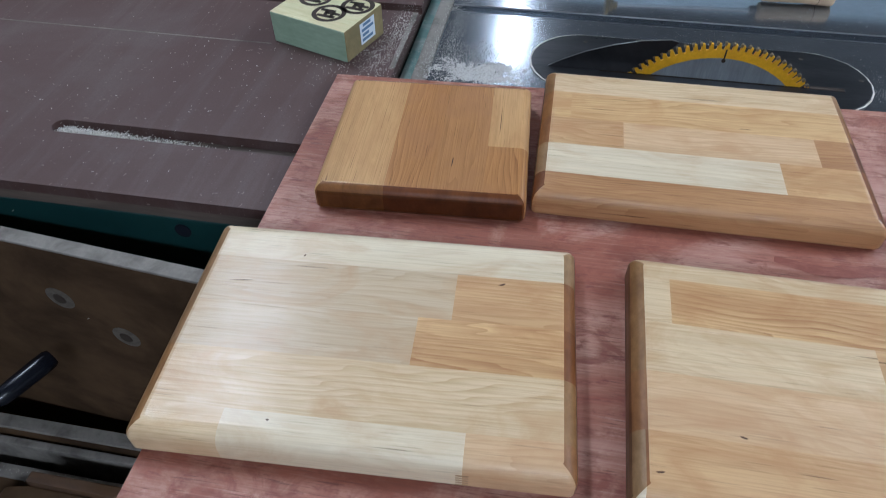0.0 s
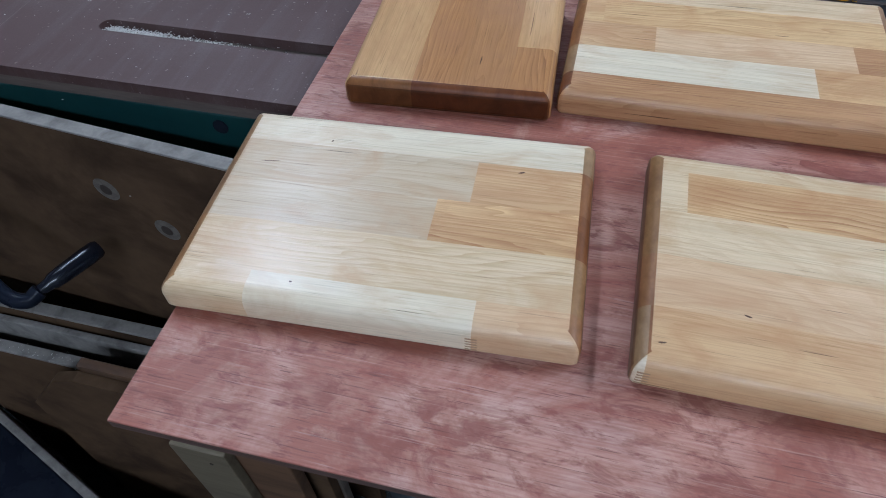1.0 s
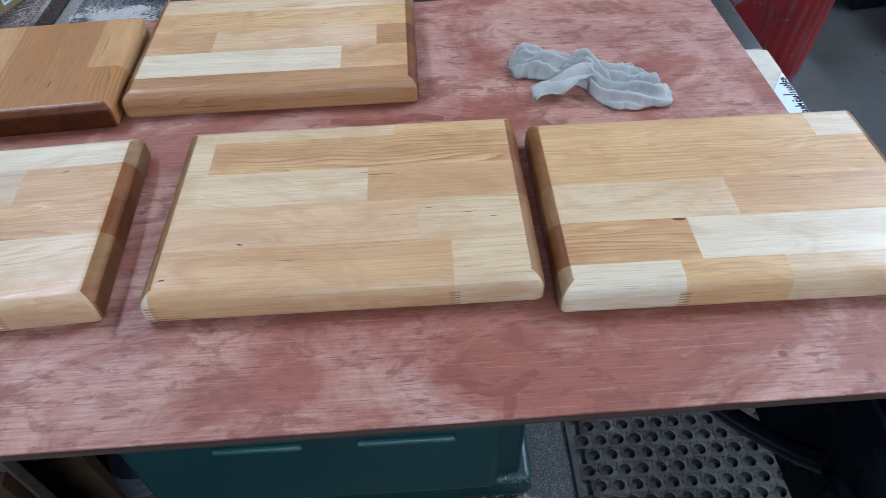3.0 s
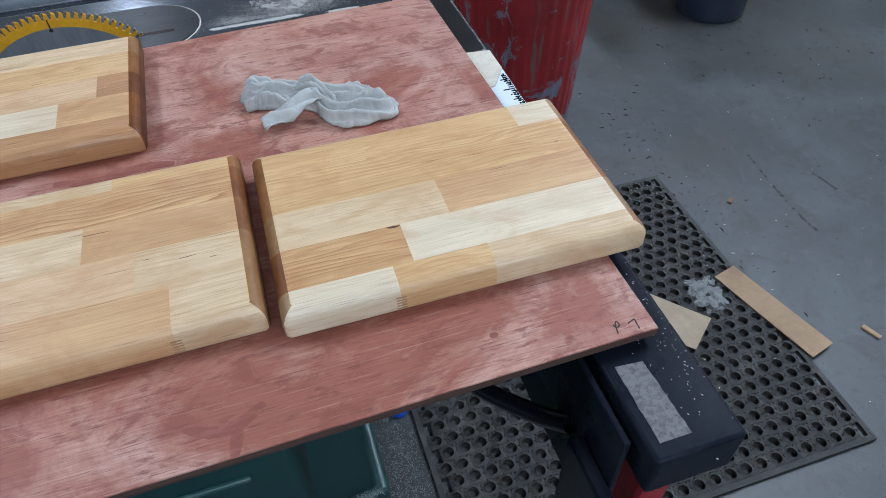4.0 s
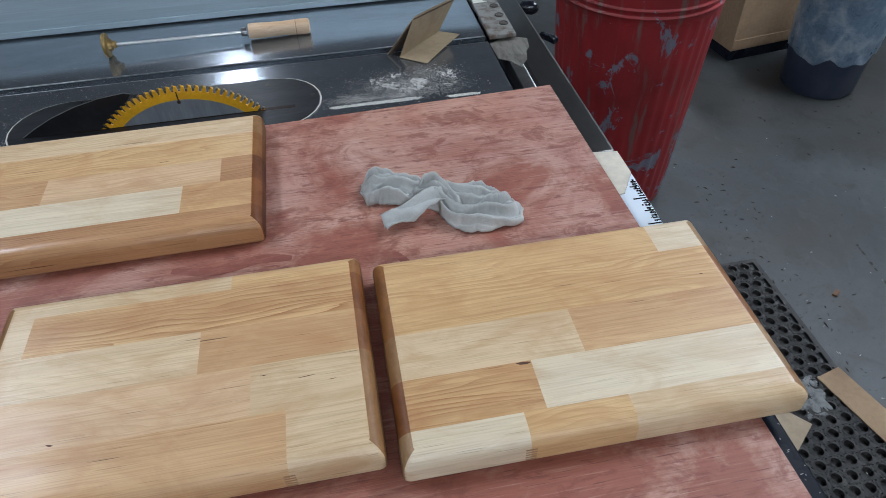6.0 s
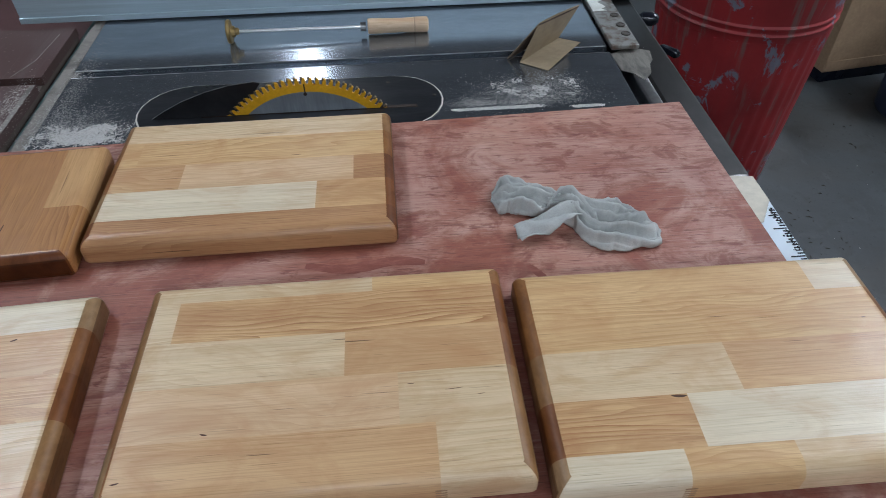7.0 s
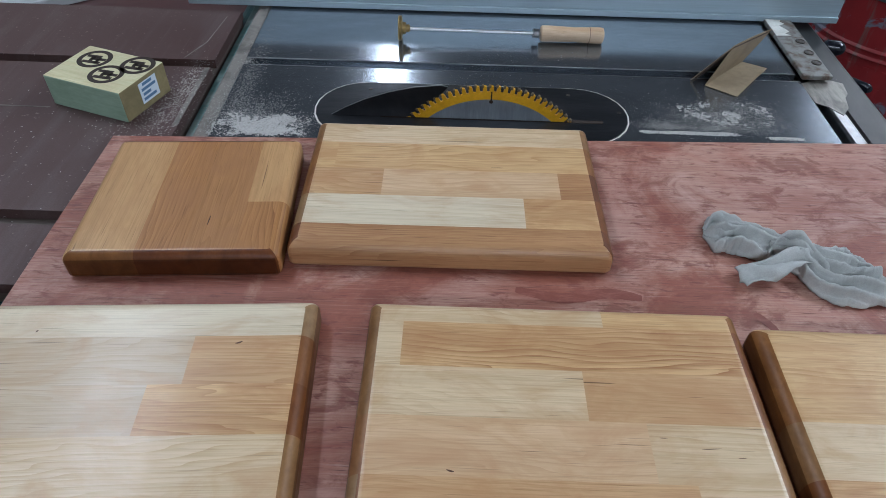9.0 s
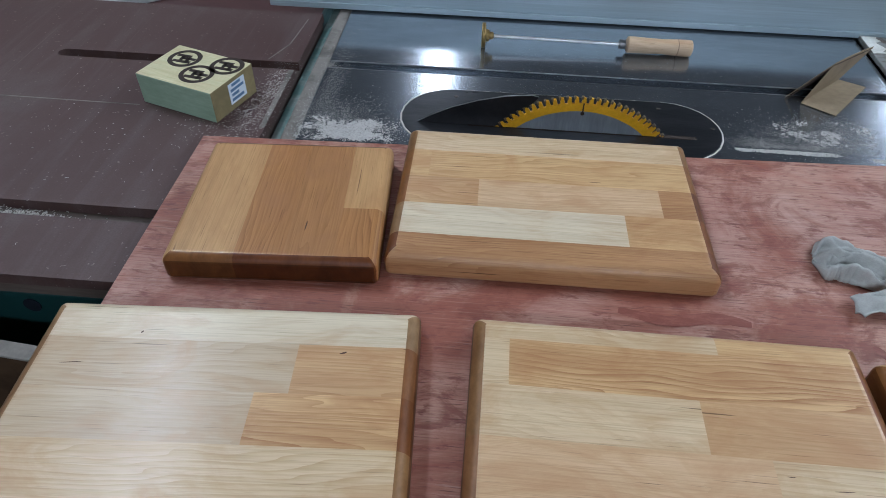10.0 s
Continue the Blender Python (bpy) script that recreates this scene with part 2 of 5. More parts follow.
def outfeed_material():
    """Brown-faced board, dulled by a film of dust with wiped streaks, scratches and pale specks."""
    m = material("brown_board", (0.10, 0.06, 0.055), 0.5)
    m.node_tree.nodes["Principled BSDF"].inputs["Specular IOR Level"].default_value = 0.3
    n = Nodes(m)
    broad = n.noise(n.coords((3.0, 3.4, 3)), 1.0, 6, 0.64, 0.6)
    wipe = n.noise(n.coords((3.5, 34, 10), 0.35), 1.0, 5, 0.62, 0.5)
    speck = n.noise(n.coords((210, 210, 210)), 1.0, 2, 0.5)
    fine = n.noise(n.coords((620, 620, 620)), 1.0, 3, 0.6)
    scratch = n.noise(n.coords((3, 420, 30), 0.2), 1.0, 2, 0.5)
    c = n.ramp(broad, [(0.38, (0.070, 0.036, 0.032)), (0.55, (0.086, 0.050, 0.045)), (0.70, (0.118, 0.086, 0.080))])
    c = n.mix(n.ramp(wipe, [(0.50, (0, 0, 0)), (0.70, (0.42, 0.42, 0.42))]), c, (0.135, 0.104, 0.096))
    c = n.mix(n.ramp(fine, [(0.36, (0.4, 0.4, 0.4)), (0.60, (0, 0, 0))]), c, (0.060, 0.034, 0.030))
    c = n.mix(n.ramp(scratch, [(0.70, (0, 0, 0)), (0.76, (0.35, 0.35, 0.35))]), c, (0.17, 0.135, 0.12))
    c = n.mix(n.ramp(speck, [(0.69, (0, 0, 0)), (0.75, (0.55, 0.55, 0.55))]), c, (0.27, 0.22, 0.19))
    n.colour(c)
    n.rough(broad, 0.42, 0.62)
    n.bump(fine, 0.1, 0.0006)
    return m


OUTFEED = outfeed_material()
OUTEDGE = speckled("brown_board_edge", (0.12, 0.09, 0.073), (0.08, 0.058, 0.047), (9, 9, 60), (0.6, 0.8))
TEAL = speckled("teal_paint", (0.006, 0.036, 0.037), (0.010, 0.046, 0.044), (5, 5, 5), (0.35, 0.5))
TEAL_PALE = speckled("teal_dusty", (0.10, 0.19, 0.175), (0.26, 0.29, 0.27), (12, 20, 12), (0.5, 0.7))
TEAL_SHEEN = speckled("highlight_teal", (0.03, 0.095, 0.09), (0.06, 0.12, 0.112), (30, 30, 30), (0.35, 0.5))
PANEL = speckled("stained_panel", (0.085, 0.050, 0.027), (0.036, 0.021, 0.012), (7, 7, 9), (0.75, 0.95))
PANEL.node_tree.nodes["Principled BSDF"].inputs["Specular IOR Level"].default_value = 0.1
DUSTY_EDGE = speckled("dusty_edge", (0.22, 0.20, 0.175), (0.11, 0.098, 0.085), (25, 25, 25), (0.8, 0.95))
BLACK = speckled("black_paint", (0.009, 0.011, 0.018), (0.016, 0.019, 0.027), (10, 10, 10), (0.22, 0.34))
BLACK.node_tree.nodes["Principled BSDF"].inputs["Specular IOR Level"].default_value = 0.06
BLACK_PLASTIC = speckled("black_plastic", (0.005, 0.006, 0.011), (0.009, 0.010, 0.016), (20, 20, 20), (0.2, 0.3))
RUBBER = speckled("black_rubber", (0.021, 0.020, 0.019), (0.082, 0.077, 0.070), (14, 14, 14), (0.6, 0.85), 0, (0.48, 0.78), 0.3, 120)
YELLOW = speckled("yellow_enamel", (0.78, 0.42, 0.01), (0.70, 0.36, 0.01), (30, 30, 30), (0.35, 0.5))
BLADE = speckled("blade_steel", (0.33, 0.37, 0.41), (0.24, 0.27, 0.30), (60, 10, 8), (0.3, 0.42), 0.45)
CLAMP = speckled("rusty_plate", (0.27, 0.265, 0.245), (0.12, 0.075, 0.05), (60, 60, 60), (0.4, 0.6), 0.35, (0.46, 0.62))
BOLT = speckled("dull_bolt", (0.07, 0.062, 0.055), (0.13, 0.11, 0.09), (120, 120, 120), (0.5, 0.65), 0.5)
CARBIDE = speckled("tooth_steel", (0.25, 0.20, 0.14), (0.12, 0.10, 0.08), (90, 90, 90), (0.4, 0.6), 0.7)
RED = speckled("red_paint", (0.30, 0.022, 0.024), (0.21, 0.016, 0.018), (6, 6, 6), (0.45, 0.65), 0, (0.4, 0.65))
ZINC = speckled("bare_zinc", (0.17, 0.20, 0.225), (0.10, 0.12, 0.14), (20, 20, 20), (0.5, 0.7), 0.4)
BRASS = speckled("brass", (0.38, 0.27, 0.11), (0.22, 0.15, 0.06), (60, 60, 60), (0.35, 0.5), 0.9)
CHROME = material("polished_rod", (0.8, 0.8, 0.8), 0.35, 1.0)
HANDLE_WOOD = varnished_wood("turned_beech", (0.66, 0.50, 0.34), (0.5, 0.34, 0.2), 0.2)
KRAFT = speckled("kraft_paper", (0.30, 0.225, 0.135), (0.25, 0.185, 0.11), (20, 20, 20), (0.7, 0.85))
KRAFT_DARK = speckled("grit_fold_shade", (0.10, 0.065, 0.045), (0.07, 0.045, 0.03), (120, 120, 120), (0.85, 0.95))
CARD = speckled("cardboard", (0.30, 0.20, 0.115), (0.24, 0.155, 0.09), (10, 10, 10), (0.75, 0.9))
CLOTH = speckled("grey_cotton", (0.52, 0.525, 0.50), (0.36, 0.37, 0.35), (14, 14, 14), (0.85, 0.95), 0, (0.4, 0.7), 0.3, 500)
PINE_TOP = varnished_wood("treated_pine_top", (0.66, 0.60, 0.38), (0.50, 0.50, 0.27), 0.35)
PINE_GREEN = speckled("treated_pine_side", (0.34, 0.45, 0.33), (0.26, 0.36, 0.25), (8, 30, 30), (0.6, 0.8))
PINE_END = speckled("treated_pine_end", (0.27, 0.215, 0.10), (0.20, 0.16, 0.075), (30, 30, 30), (0.7, 0.9))
PANEL_RING = speckled("rubbed_ring", (0.115, 0.095, 0.075), (0.07, 0.055, 0.042), (90, 90, 90), (0.7, 0.85))
MAROON = speckled("maroon_paint", (0.07, 0.028, 0.026), (0.05, 0.02, 0.02), (5, 5, 5), (0.4, 0.6))
PALE_BOARD = speckled("pale_grey_board", (0.45, 0.46, 0.47), (0.34, 0.35, 0.36), (5, 5, 5), (0.5, 0.7))
CHAR = material("burnt_mark", (0.03, 0.018, 0.012), 0.8)
LABEL_WHITE = material("label_paper", (0.62, 0.68, 0.74), 0.5)
LABEL_BLUE = material("label_print", (0.10, 0.19, 0.32), 0.5)
CREAM = speckled("cream_label", (0.62, 0.56, 0.45), (0.45, 0.41, 0.34), (15, 15, 15), (0.5, 0.7))
DUST = speckled("grey_sawdust", (0.50, 0.48, 0.45), (0.32, 0.31, 0.29), (420, 420, 420), (0.9, 1.0))
SAWDUST = speckled("sawdust", (0.66, 0.63, 0.58), (0.54, 0.51, 0.46), (200, 200, 200), (0.9, 1.0))
PLANK = speckled("rough_plank", (0.115, 0.056, 0.024), (0.046, 0.022, 0.011), (4, 20, 20), (0.6, 0.8))
PLANK_PALE = speckled("pale_plank", (0.135, 0.105, 0.062), (0.080, 0.062, 0.036), (4, 30, 30), (0.6, 0.8))
PLANK_DARK = speckled("dark_plank", (0.10, 0.075, 0.055), (0.07, 0.05, 0.038), (4, 20, 20), (0.6, 0.8))
HOSE = speckled("grey_hose", (0.036, 0.042, 0.047), (0.019, 0.022, 0.025), (20, 20, 20), (0.5, 0.7))
BAG = speckled("blue_plastic", (0.03, 0.04, 0.07), (0.05, 0.06, 0.09), (9, 9, 9), (0.3, 0.5))
BAG_CLEAR = speckled("clear_bag", (0.12, 0.17, 0.23), (0.30, 0.34, 0.38), (18, 18, 18), (0.2, 0.4))
GLOW = material("lamp_diffuser", (0.9, 0.9, 0.9), 0.5)
GLOW.node_tree.nodes["Principled BSDF"].inputs["Emission Color"].default_value = (0.93, 0.97, 1.0, 1)
GLOW.node_tree.nodes["Principled BSDF"].inputs["Emission Strength"].default_value = LAMP

# ---- mesh helpers ----
def finish(bm, smooth=None):
    bmesh.ops.recalc_face_normals(bm, faces=bm.faces)
    if smooth is not None:
        for f in bm.faces:
            f.normal_update()
            f.smooth = max(abs(v) for v in f.normal) < 0.99999
        for e in bm.edges:
            if len(e.link_faces) == 2 and e.calc_face_angle(0) > radians(smooth):
                e.smooth = False


def mesh_of(name, bm, mats, smooth=None):
    finish(bm, smooth)
    me = bpy.data.meshes.new(name)
    bm.to_mesh(me)
    bm.free()
    for m in (mats if isinstance(mats, (list, tuple)) else [mats]):
        me.materials.append(m)
    return me


def part(name, bm, mats, parent, label="", smooth=None, m=None):
    ob = new(name, mesh_of(name, bm, mats, smooth))
    if parent is not None:
        ob.parent = parent
    if m is not None:
        ob.matrix_basis = m
    if label:
        tagged(ob, label)
    return ob


def thing(name, m, label, category, group="", kind=""):
    ob = new(name)
    ob.matrix_basis = m
    ob.empty_display_size = 0.02
    return tagged(ob, label, category, group, kind)


def solid(name, bm, mats, label, category, m=None, smooth=None, group="", kind=""):
    ob = new(name, mesh_of(name, bm, mats, smooth))
    if m is not None:
        ob.matrix_basis = m
    return tagged(ob, label, category, group, kind)


def box(bm, x0, x1, y0, y1, z0, z1, bevel=0.0, mat=0, segments=2):
    r = bmesh.ops.create_cube(bm, size=1, matrix=Matrix.LocRotScale(((x0 + x1) / 2, (y0 + y1) / 2, (z0 + z1) / 2), None, (x1 - x0, y1 - y0, z1 - z0)))
    faces = {f for v in r["verts"] for f in v.link_faces}
    for f in faces:
        f.material_index = mat
    if bevel:
        bmesh.ops.bevel(bm, geom=list({e for f in faces for e in f.edges}), offset=bevel, segments=segments, affect="EDGES", profile=0.5, material=-1)
    return bm


def slab(bm, outline, z0, z1, bevel=0.0, mat=0):
    """A plate with the given outline, between two heights."""
    low = [bm.verts.new((x, y, z0)) for x, y in outline]
    top = [bm.verts.new((x, y, z1)) for x, y in outline]
    faces = [bm.faces.new(top), bm.faces.new(low[::-1])]
    for i in range(len(outline)):
        j = (i + 1) % len(outline)
        faces.append(bm.faces.new((low[i], low[j], top[j], top[i])))
    for f in faces:
        f.material_index = mat
    if bevel:
        bmesh.ops.bevel(bm, geom=list(faces[0].edges), offset=bevel, segments=2, affect="EDGES", profile=0.5, material=-1)
    return bm


def lathe(bm, profile, sides=32, axis=None, ribs=0.0, count=0, mat=0):
    """Rings of (radius, height) round z, with optional ribbing; axis: a matrix for the whole."""
    rings = []
    for r, z in profile:
        ring = []
        for i in range(sides):
            a = 2 * math.pi * i / sides
            k = r * (1 + ribs * math.cos(count * a))
            co = Vector((k * math.cos(a), k * math.sin(a), z))
            ring.append(bm.verts.new(axis @ co if axis else co))
        rings.append(ring)
    for a, b in zip(rings, rings[1:]):
        for i in range(sides):
            f = bm.faces.new((a[i], a[(i + 1) % sides], b[(i + 1) % sides], b[i]))
            f.material_index = mat
    bm.faces.new(rings[0][::-1]).material_index = mat
    bm.faces.new(rings[-1]).material_index = mat
    return bm


def tube(bm, points, radius, sides=12, ridge=0.0):
    """A round bar along a line of points; ridge: alternate rings swell by this."""
    pts = [Vector(p) for p in points]
    rings = []
    for i, p in enumerate(pts):
        d = (pts[min(i + 1, len(pts) - 1)] - pts[max(i - 1, 0)]).normalized()
        u = d.cross(Vector((0, 0, 1)))
        u = u.normalized() if u.length > 1e-3 else Vector((1, 0, 0))
        v = d.cross(u)
        r = radius * (1 + (ridge if i % 2 else -ridge))
        rings.append([bm.verts.new(p + r * (math.cos(a) * u + math.sin(a) * v)) for a in (2 * math.pi * k / sides for k in range(sides))])
    for a, b in zip(rings, rings[1:]):
        for k in range(sides):
            bm.faces.new((a[k], a[(k + 1) % sides], b[(k + 1) % sides], b[k]))
    bm.faces.new(rings[0][::-1])
    bm.faces.new(rings[-1])
    return bm


def curve_points(points, steps):
    """A smooth line through a few points (Catmull-Rom)."""
    p = [Vector(q) for q in points]
    p = [2 * p[0] - p[1]] + p + [2 * p[-1] - p[-2]]
    out = []
    for i in range(1, len(p) - 2):
        for s in range(steps):
            t = s / steps
            out.append(0.5 * (2 * p[i] + (p[i + 1] - p[i - 1]) * t + (2 * p[i - 1] - 5 * p[i] + 4 * p[i + 1] - p[i + 2]) * t * t + (3 * p[i] - p[i - 1] - 3 * p[i + 1] + p[i + 2]) * t ** 3))
    return out + [p[-2]]


def flakes(bm, spots, seed, size=(0.0006, 0.002), lift=0.0008):
    """Chips of sawdust: for each spot (x, y, z, spread x, spread y, count) a drift of small slivers."""
    rng = random.Random(seed)
    for x, y, z, sx, sy, count in spots:
        for _ in range(count):
            px, py = x + rng.gauss(0, sx), y + rng.gauss(0, sy)
            s, a = rng.uniform(*size), rng.uniform(0, 6.3)
            l = s * rng.uniform(1, 2.6)
            ca, sa = math.cos(a), math.sin(a)
            h = z + lift * rng.random()
            c = [bm.verts.new((px + ca * u - sa * v, py + sa * u + ca * v, h + k)) for u, v, k in ((-l, -s * 0.5, 0), (l, -s * 0.4, 0), (l * 0.7, s * 0.5, 0), (0, 0, s * 0.8))]
            bm.faces.new((c[0], c[1], c[3]))
            bm.faces.new((c[1], c[2], c[3]))
            bm.faces.new((c[2], c[0], c[3]))
    return bm


# ---- the room ----
def structure(name, bm, mats, label, category):
    return solid(name, bm, mats, label, category, kind="structure")


X0, X1, Y0, Y1, HIGH = -3.2, 4.6, -3.6, 6.2, 3.0
structure("floor", box(bmesh.new(), X0, X1, Y0, Y1, -0.1, 0), CONCRETE, "worn blue-grey painted concrete workshop floor", "floor")
# ceiling and walls are unseen, added to close the room and bounce lamp light
structure("ceiling", box(bmesh.new(), X0, X1, Y0, Y1, HIGH, HIGH + 0.1), CEILING, "plain dark workshop ceiling, out of view", "ceiling")
structure("wall_north", box(bmesh.new(), X0, X1, Y1, Y1 + 0.15, 0, HIGH), WALL, "plain pale workshop wall, out of view", "wall")
structure("wall_south", box(bmesh.new(), X0, X1, Y0 - 0.15, Y0, 0, HIGH), WALL, "plain pale workshop wall, out of view", "wall")
structure("wall_east", box(bmesh.new(), X1, X1 + 0.15, Y0, Y1, 0, HIGH), WALL, "plain pale workshop wall, out of view", "wall")
structure("wall_west", box(bmesh.new(), X0 - 0.15, X0, Y0, Y1, 0, HIGH), WALL, "plain pale workshop wall, out of view", "wall")


def ceiling_lamp(x, y, length, width, spin):
    ob = thing("ceiling_lamp", pose(x, y, HIGH, 0, 0, spin), "white ceiling batten lamp with a glowing diffuser, out of view", "lamp", "ceiling lamps")
    part("housing", box(bmesh.new(), -width / 2 - 0.01, width / 2 + 0.01, -length / 2 - 0.02, length / 2 + 0.02, -0.05, 0, 0.006), WALL, ob)
    part("diffuser", box(bmesh.new(), -width / 2, width / 2, -length / 2, length / 2, -0.075, -0.05), GLOW, ob)


# second and fourth lamps are added fill, placed outside the visible reflections
for lamp in ((-0.12, 4.45, 0.6, 0.10, 0), (3.4, 4.2, 1.2, 0.16, 0), (-1.0, 1.30, 1.3, 0.23, 0), (2.9, 1.3, 1.3, 0.60, 0), (0.75, -2.4, 2.5, 0.24, 90)):
    ceiling_lamp(*lamp)

# ---- table saw ----
TOP = 0.86
saw = thing("table_saw", pose(0, 0, 0), "cast-iron table saw dusted with sawdust, blade raised", "table saw")
TL, TR, TN, TF = 0.050, 0.806, 0.20, 1.30
SLOT0, SLOT1 = 0.7490, 0.7670


def stadium(x0, x1, y0, y1, n=12):
    r = (y1 - y0) / 2
    cy = (y0 + y1) / 2
    return [(x1 - r + r * math.sin(math.pi * i / n), cy - r * math.cos(math.pi * i / n)) for i in range(n + 1)] + \
           [(x0 + r - r * math.sin(math.pi * i / n), cy + r * math.cos(math.pi * i / n)) for i in range(n + 1)]


bm = bmesh.new()
slab(bm, [(TL + 0.02, TN), (TR, TN), (TR, SLOT0), (TL + 0.02, SLOT0)], TOP - 0.012, TOP, 0.0012)
slab(bm, [(TL + 0.02, SLOT1), (TR, SLOT1), (TR, TF), (TL + 0.02, TF)], TOP - 0.012, TOP, 0.0012)
box(bm, TL + 0.02, TR, TN, TF, TOP - 0.045, TOP - 0.0122)
part("tabletop", bm, IRON, saw, "dark polished cast-iron top with a mitre slot", 40)
for ey in (SLOT0 - 0.0006, SLOT1 + 0.0006):
    part("slot_edge", tube(bmesh.new(), [(TL + 0.021, ey, TOP - 0.0006), (TR - 0.001, ey, TOP - 0.0006)], 0.0009, 8), IRON_BRIGHT, saw, "bright worn edge of the slot", 60)
part("rear_edge", box(bmesh.new(), TL, TL + 0.0198, TN, TF, TOP - 0.04, TOP - 0.0015, 0.004), DUSTY_EDGE, saw, "dusty bevelled rear edge")
insert = part("insert_plate", slab(bmesh.new(), stadium(0.184, 0.561, 0.588, 0.708), TOP + 0.0002, TOP + 0.0022, 0.0006), INSERT, saw, "black oval throat plate", 40)
bm = bmesh.new()
ring = stadium(0.182, 0.563, 0.586, 0.710)
inner = stadium(0.184, 0.561, 0.588, 0.708)
vo = [bm.verts.new((x, y, TOP + 0.0012)) for x, y in ring]
vi = [bm.verts.new((x, y, TOP + 0.0012)) for x, y in inner]
for i in range(len(ring)):
    j = (i + 1) % len(ring)
    bm.faces.new((vo[i], vo[j], vi[j], vi[i]))
part("dust_seam", bm, SAWDUST, insert, "pale sawdust in the gap round the plate")
part("blade_slot", box(bmesh.new(), 0.264, 0.529, 0.629, 0.635, TOP + 0.0023, TOP + 0.0026), CHAR, insert)
for sx, sy in ((0.246, 0.692), (0.494, 0.692), (0.552, 0.655)):
    part("set_screw", lathe(bmesh.new(), [(0.0026, 0), (0.0026, 0.0004), (0.0018, 0.0006)], 12, pose(sx, sy, TOP + 0.0022)), BOLT, insert, m=None)


def saw_blade():
    r, cx, cz, y, teeth = 0.130, 0.394, 0.778, 0.632, 96
    blade = part("saw_blade", lathe(bmesh.new(), [(0.112, -0.0011), (0.112, 0.0011)], 96, pose(cx, y, cz, 90)), BLADE, saw, "circular blade with a yellow rim")
    bm = bmesh.new()
    inner, gullet = 0.1118, 0.1215
    n = teeth
    a0 = [2 * math.pi * i / n for i in range(n)]
    def vert(rad, a, dy):
        return bm.verts.new((cx + rad * math.sin(a), y + dy, cz + rad * math.cos(a)))
    half = 0.0013
    f = [[vert(inner, a, s) for a in a0] for s in (-half, half)]
    g = [[vert(gullet, a, s) for a in a0] for s in (-half, half)]
    for i in range(n):
        j = (i + 1) % n
        bm.faces.new((f[0][i], f[0][j], g[0][j], g[0][i]))
        bm.faces.new((f[1][j], f[1][i], g[1][i], g[1][j]))
        bm.faces.new((g[0][i], g[0][j], g[1][j], g[1][i]))
        bm.faces.new((f[0][j], f[0][i], f[1][i], f[1][j]))
    part("rim", bm, YELLOW, blade, "yellow painted rim")
    tooth = bmesh.new()
    w = math.pi / n * 1.05
    pts = [(gullet - 0.0005, -w * 0.62), (gullet - 0.0005, w * 0.62), (r * 0.988, w * 0.42), (r, -w * 0.45)]
    lo = [tooth.verts.new((rad * math.sin(a), -0.0016, rad * math.cos(a))) for rad, a in pts]
    hi = [tooth.verts.new((rad * math.sin(a), 0.0016, rad * math.cos(a))) for rad, a in pts]
    tooth.faces.new(lo), tooth.faces.new(hi[::-1])
    for i in range(4):
        j = (i + 1) % 4
        tooth.faces.new((lo[j], lo[i], hi[i], hi[j]))
    me = mesh_of("tooth", tooth, [YELLOW])
    tip = bmesh.new()
    pts = [(r * 0.978, -w * 0.8), (r * 0.978, -w * 0.3), (r * 1.004, -w * 0.2), (r * 1.004, -w * 0.75)]
    lo = [tip.verts.new((rad * math.sin(a), -0.002, rad * math.cos(a))) for rad, a in pts]
    hi = [tip.verts.new((rad * math.sin(a), 0.002, rad * math.cos(a))) for rad, a in pts]
    tip.faces.new(lo), tip.faces.new(hi[::-1])
    for i in range(4):
        j = (i + 1) % 4
        tip.faces.new((lo[j], lo[i], hi[i], hi[j]))
    tip_me = mesh_of("tip", tip, [CARBIDE])
    for i in range(n):
        a = 360 * i / n
        if min(a, 360 - a) < 62:
            for nm, dat in (("tooth", me), ("tip", tip_me)):
                o = new(nm, dat)
                o.parent = blade
                o.matrix_basis = pose(cx, y, cz, 0, a, 0)


saw_blade()
part("expansion_slot", box(bmesh.new(), 0.3932, 0.3948, 0.6300, 0.6340, 0.888, 0.9005), CHAR, saw)
part("slot_hole", lathe(bmesh.new(), [(0.0022, -0.0022), (0.0022, 0.0022)], 12, pose(0.394, 0.632, 0.887, 90)), CHAR, saw)
bm = bmesh.new()
arc = [(0.205, TOP + 0.0025), (0.222, TOP + 0.0125), (0.245, TOP + 0.024), (0.275, TOP + 0.035), (0.305, TOP + 0.0425), (0.335, TOP + 0.046), (0.343, TOP + 0.044), (0.332, TOP + 0.030), (0.314, TOP + 0.014), (0.303, TOP + 0.0025)]
lo = [bm.verts.new((x, 0.6308, z)) for x, z in arc]
hi = [bm.verts.new((x, 0.6332, z)) for x, z in arc]
bm.faces.new(lo), bm.faces.new(hi[::-1])
for i in range(len(arc)):
    j = (i + 1) % len(arc)
    bm.faces.new((lo[j], lo[i], hi[i], hi[j])).material_index = 1
part("riving_knife", bm, [INSERT, IRON_BRIGHT], saw, "black riving knife with a bright edge")

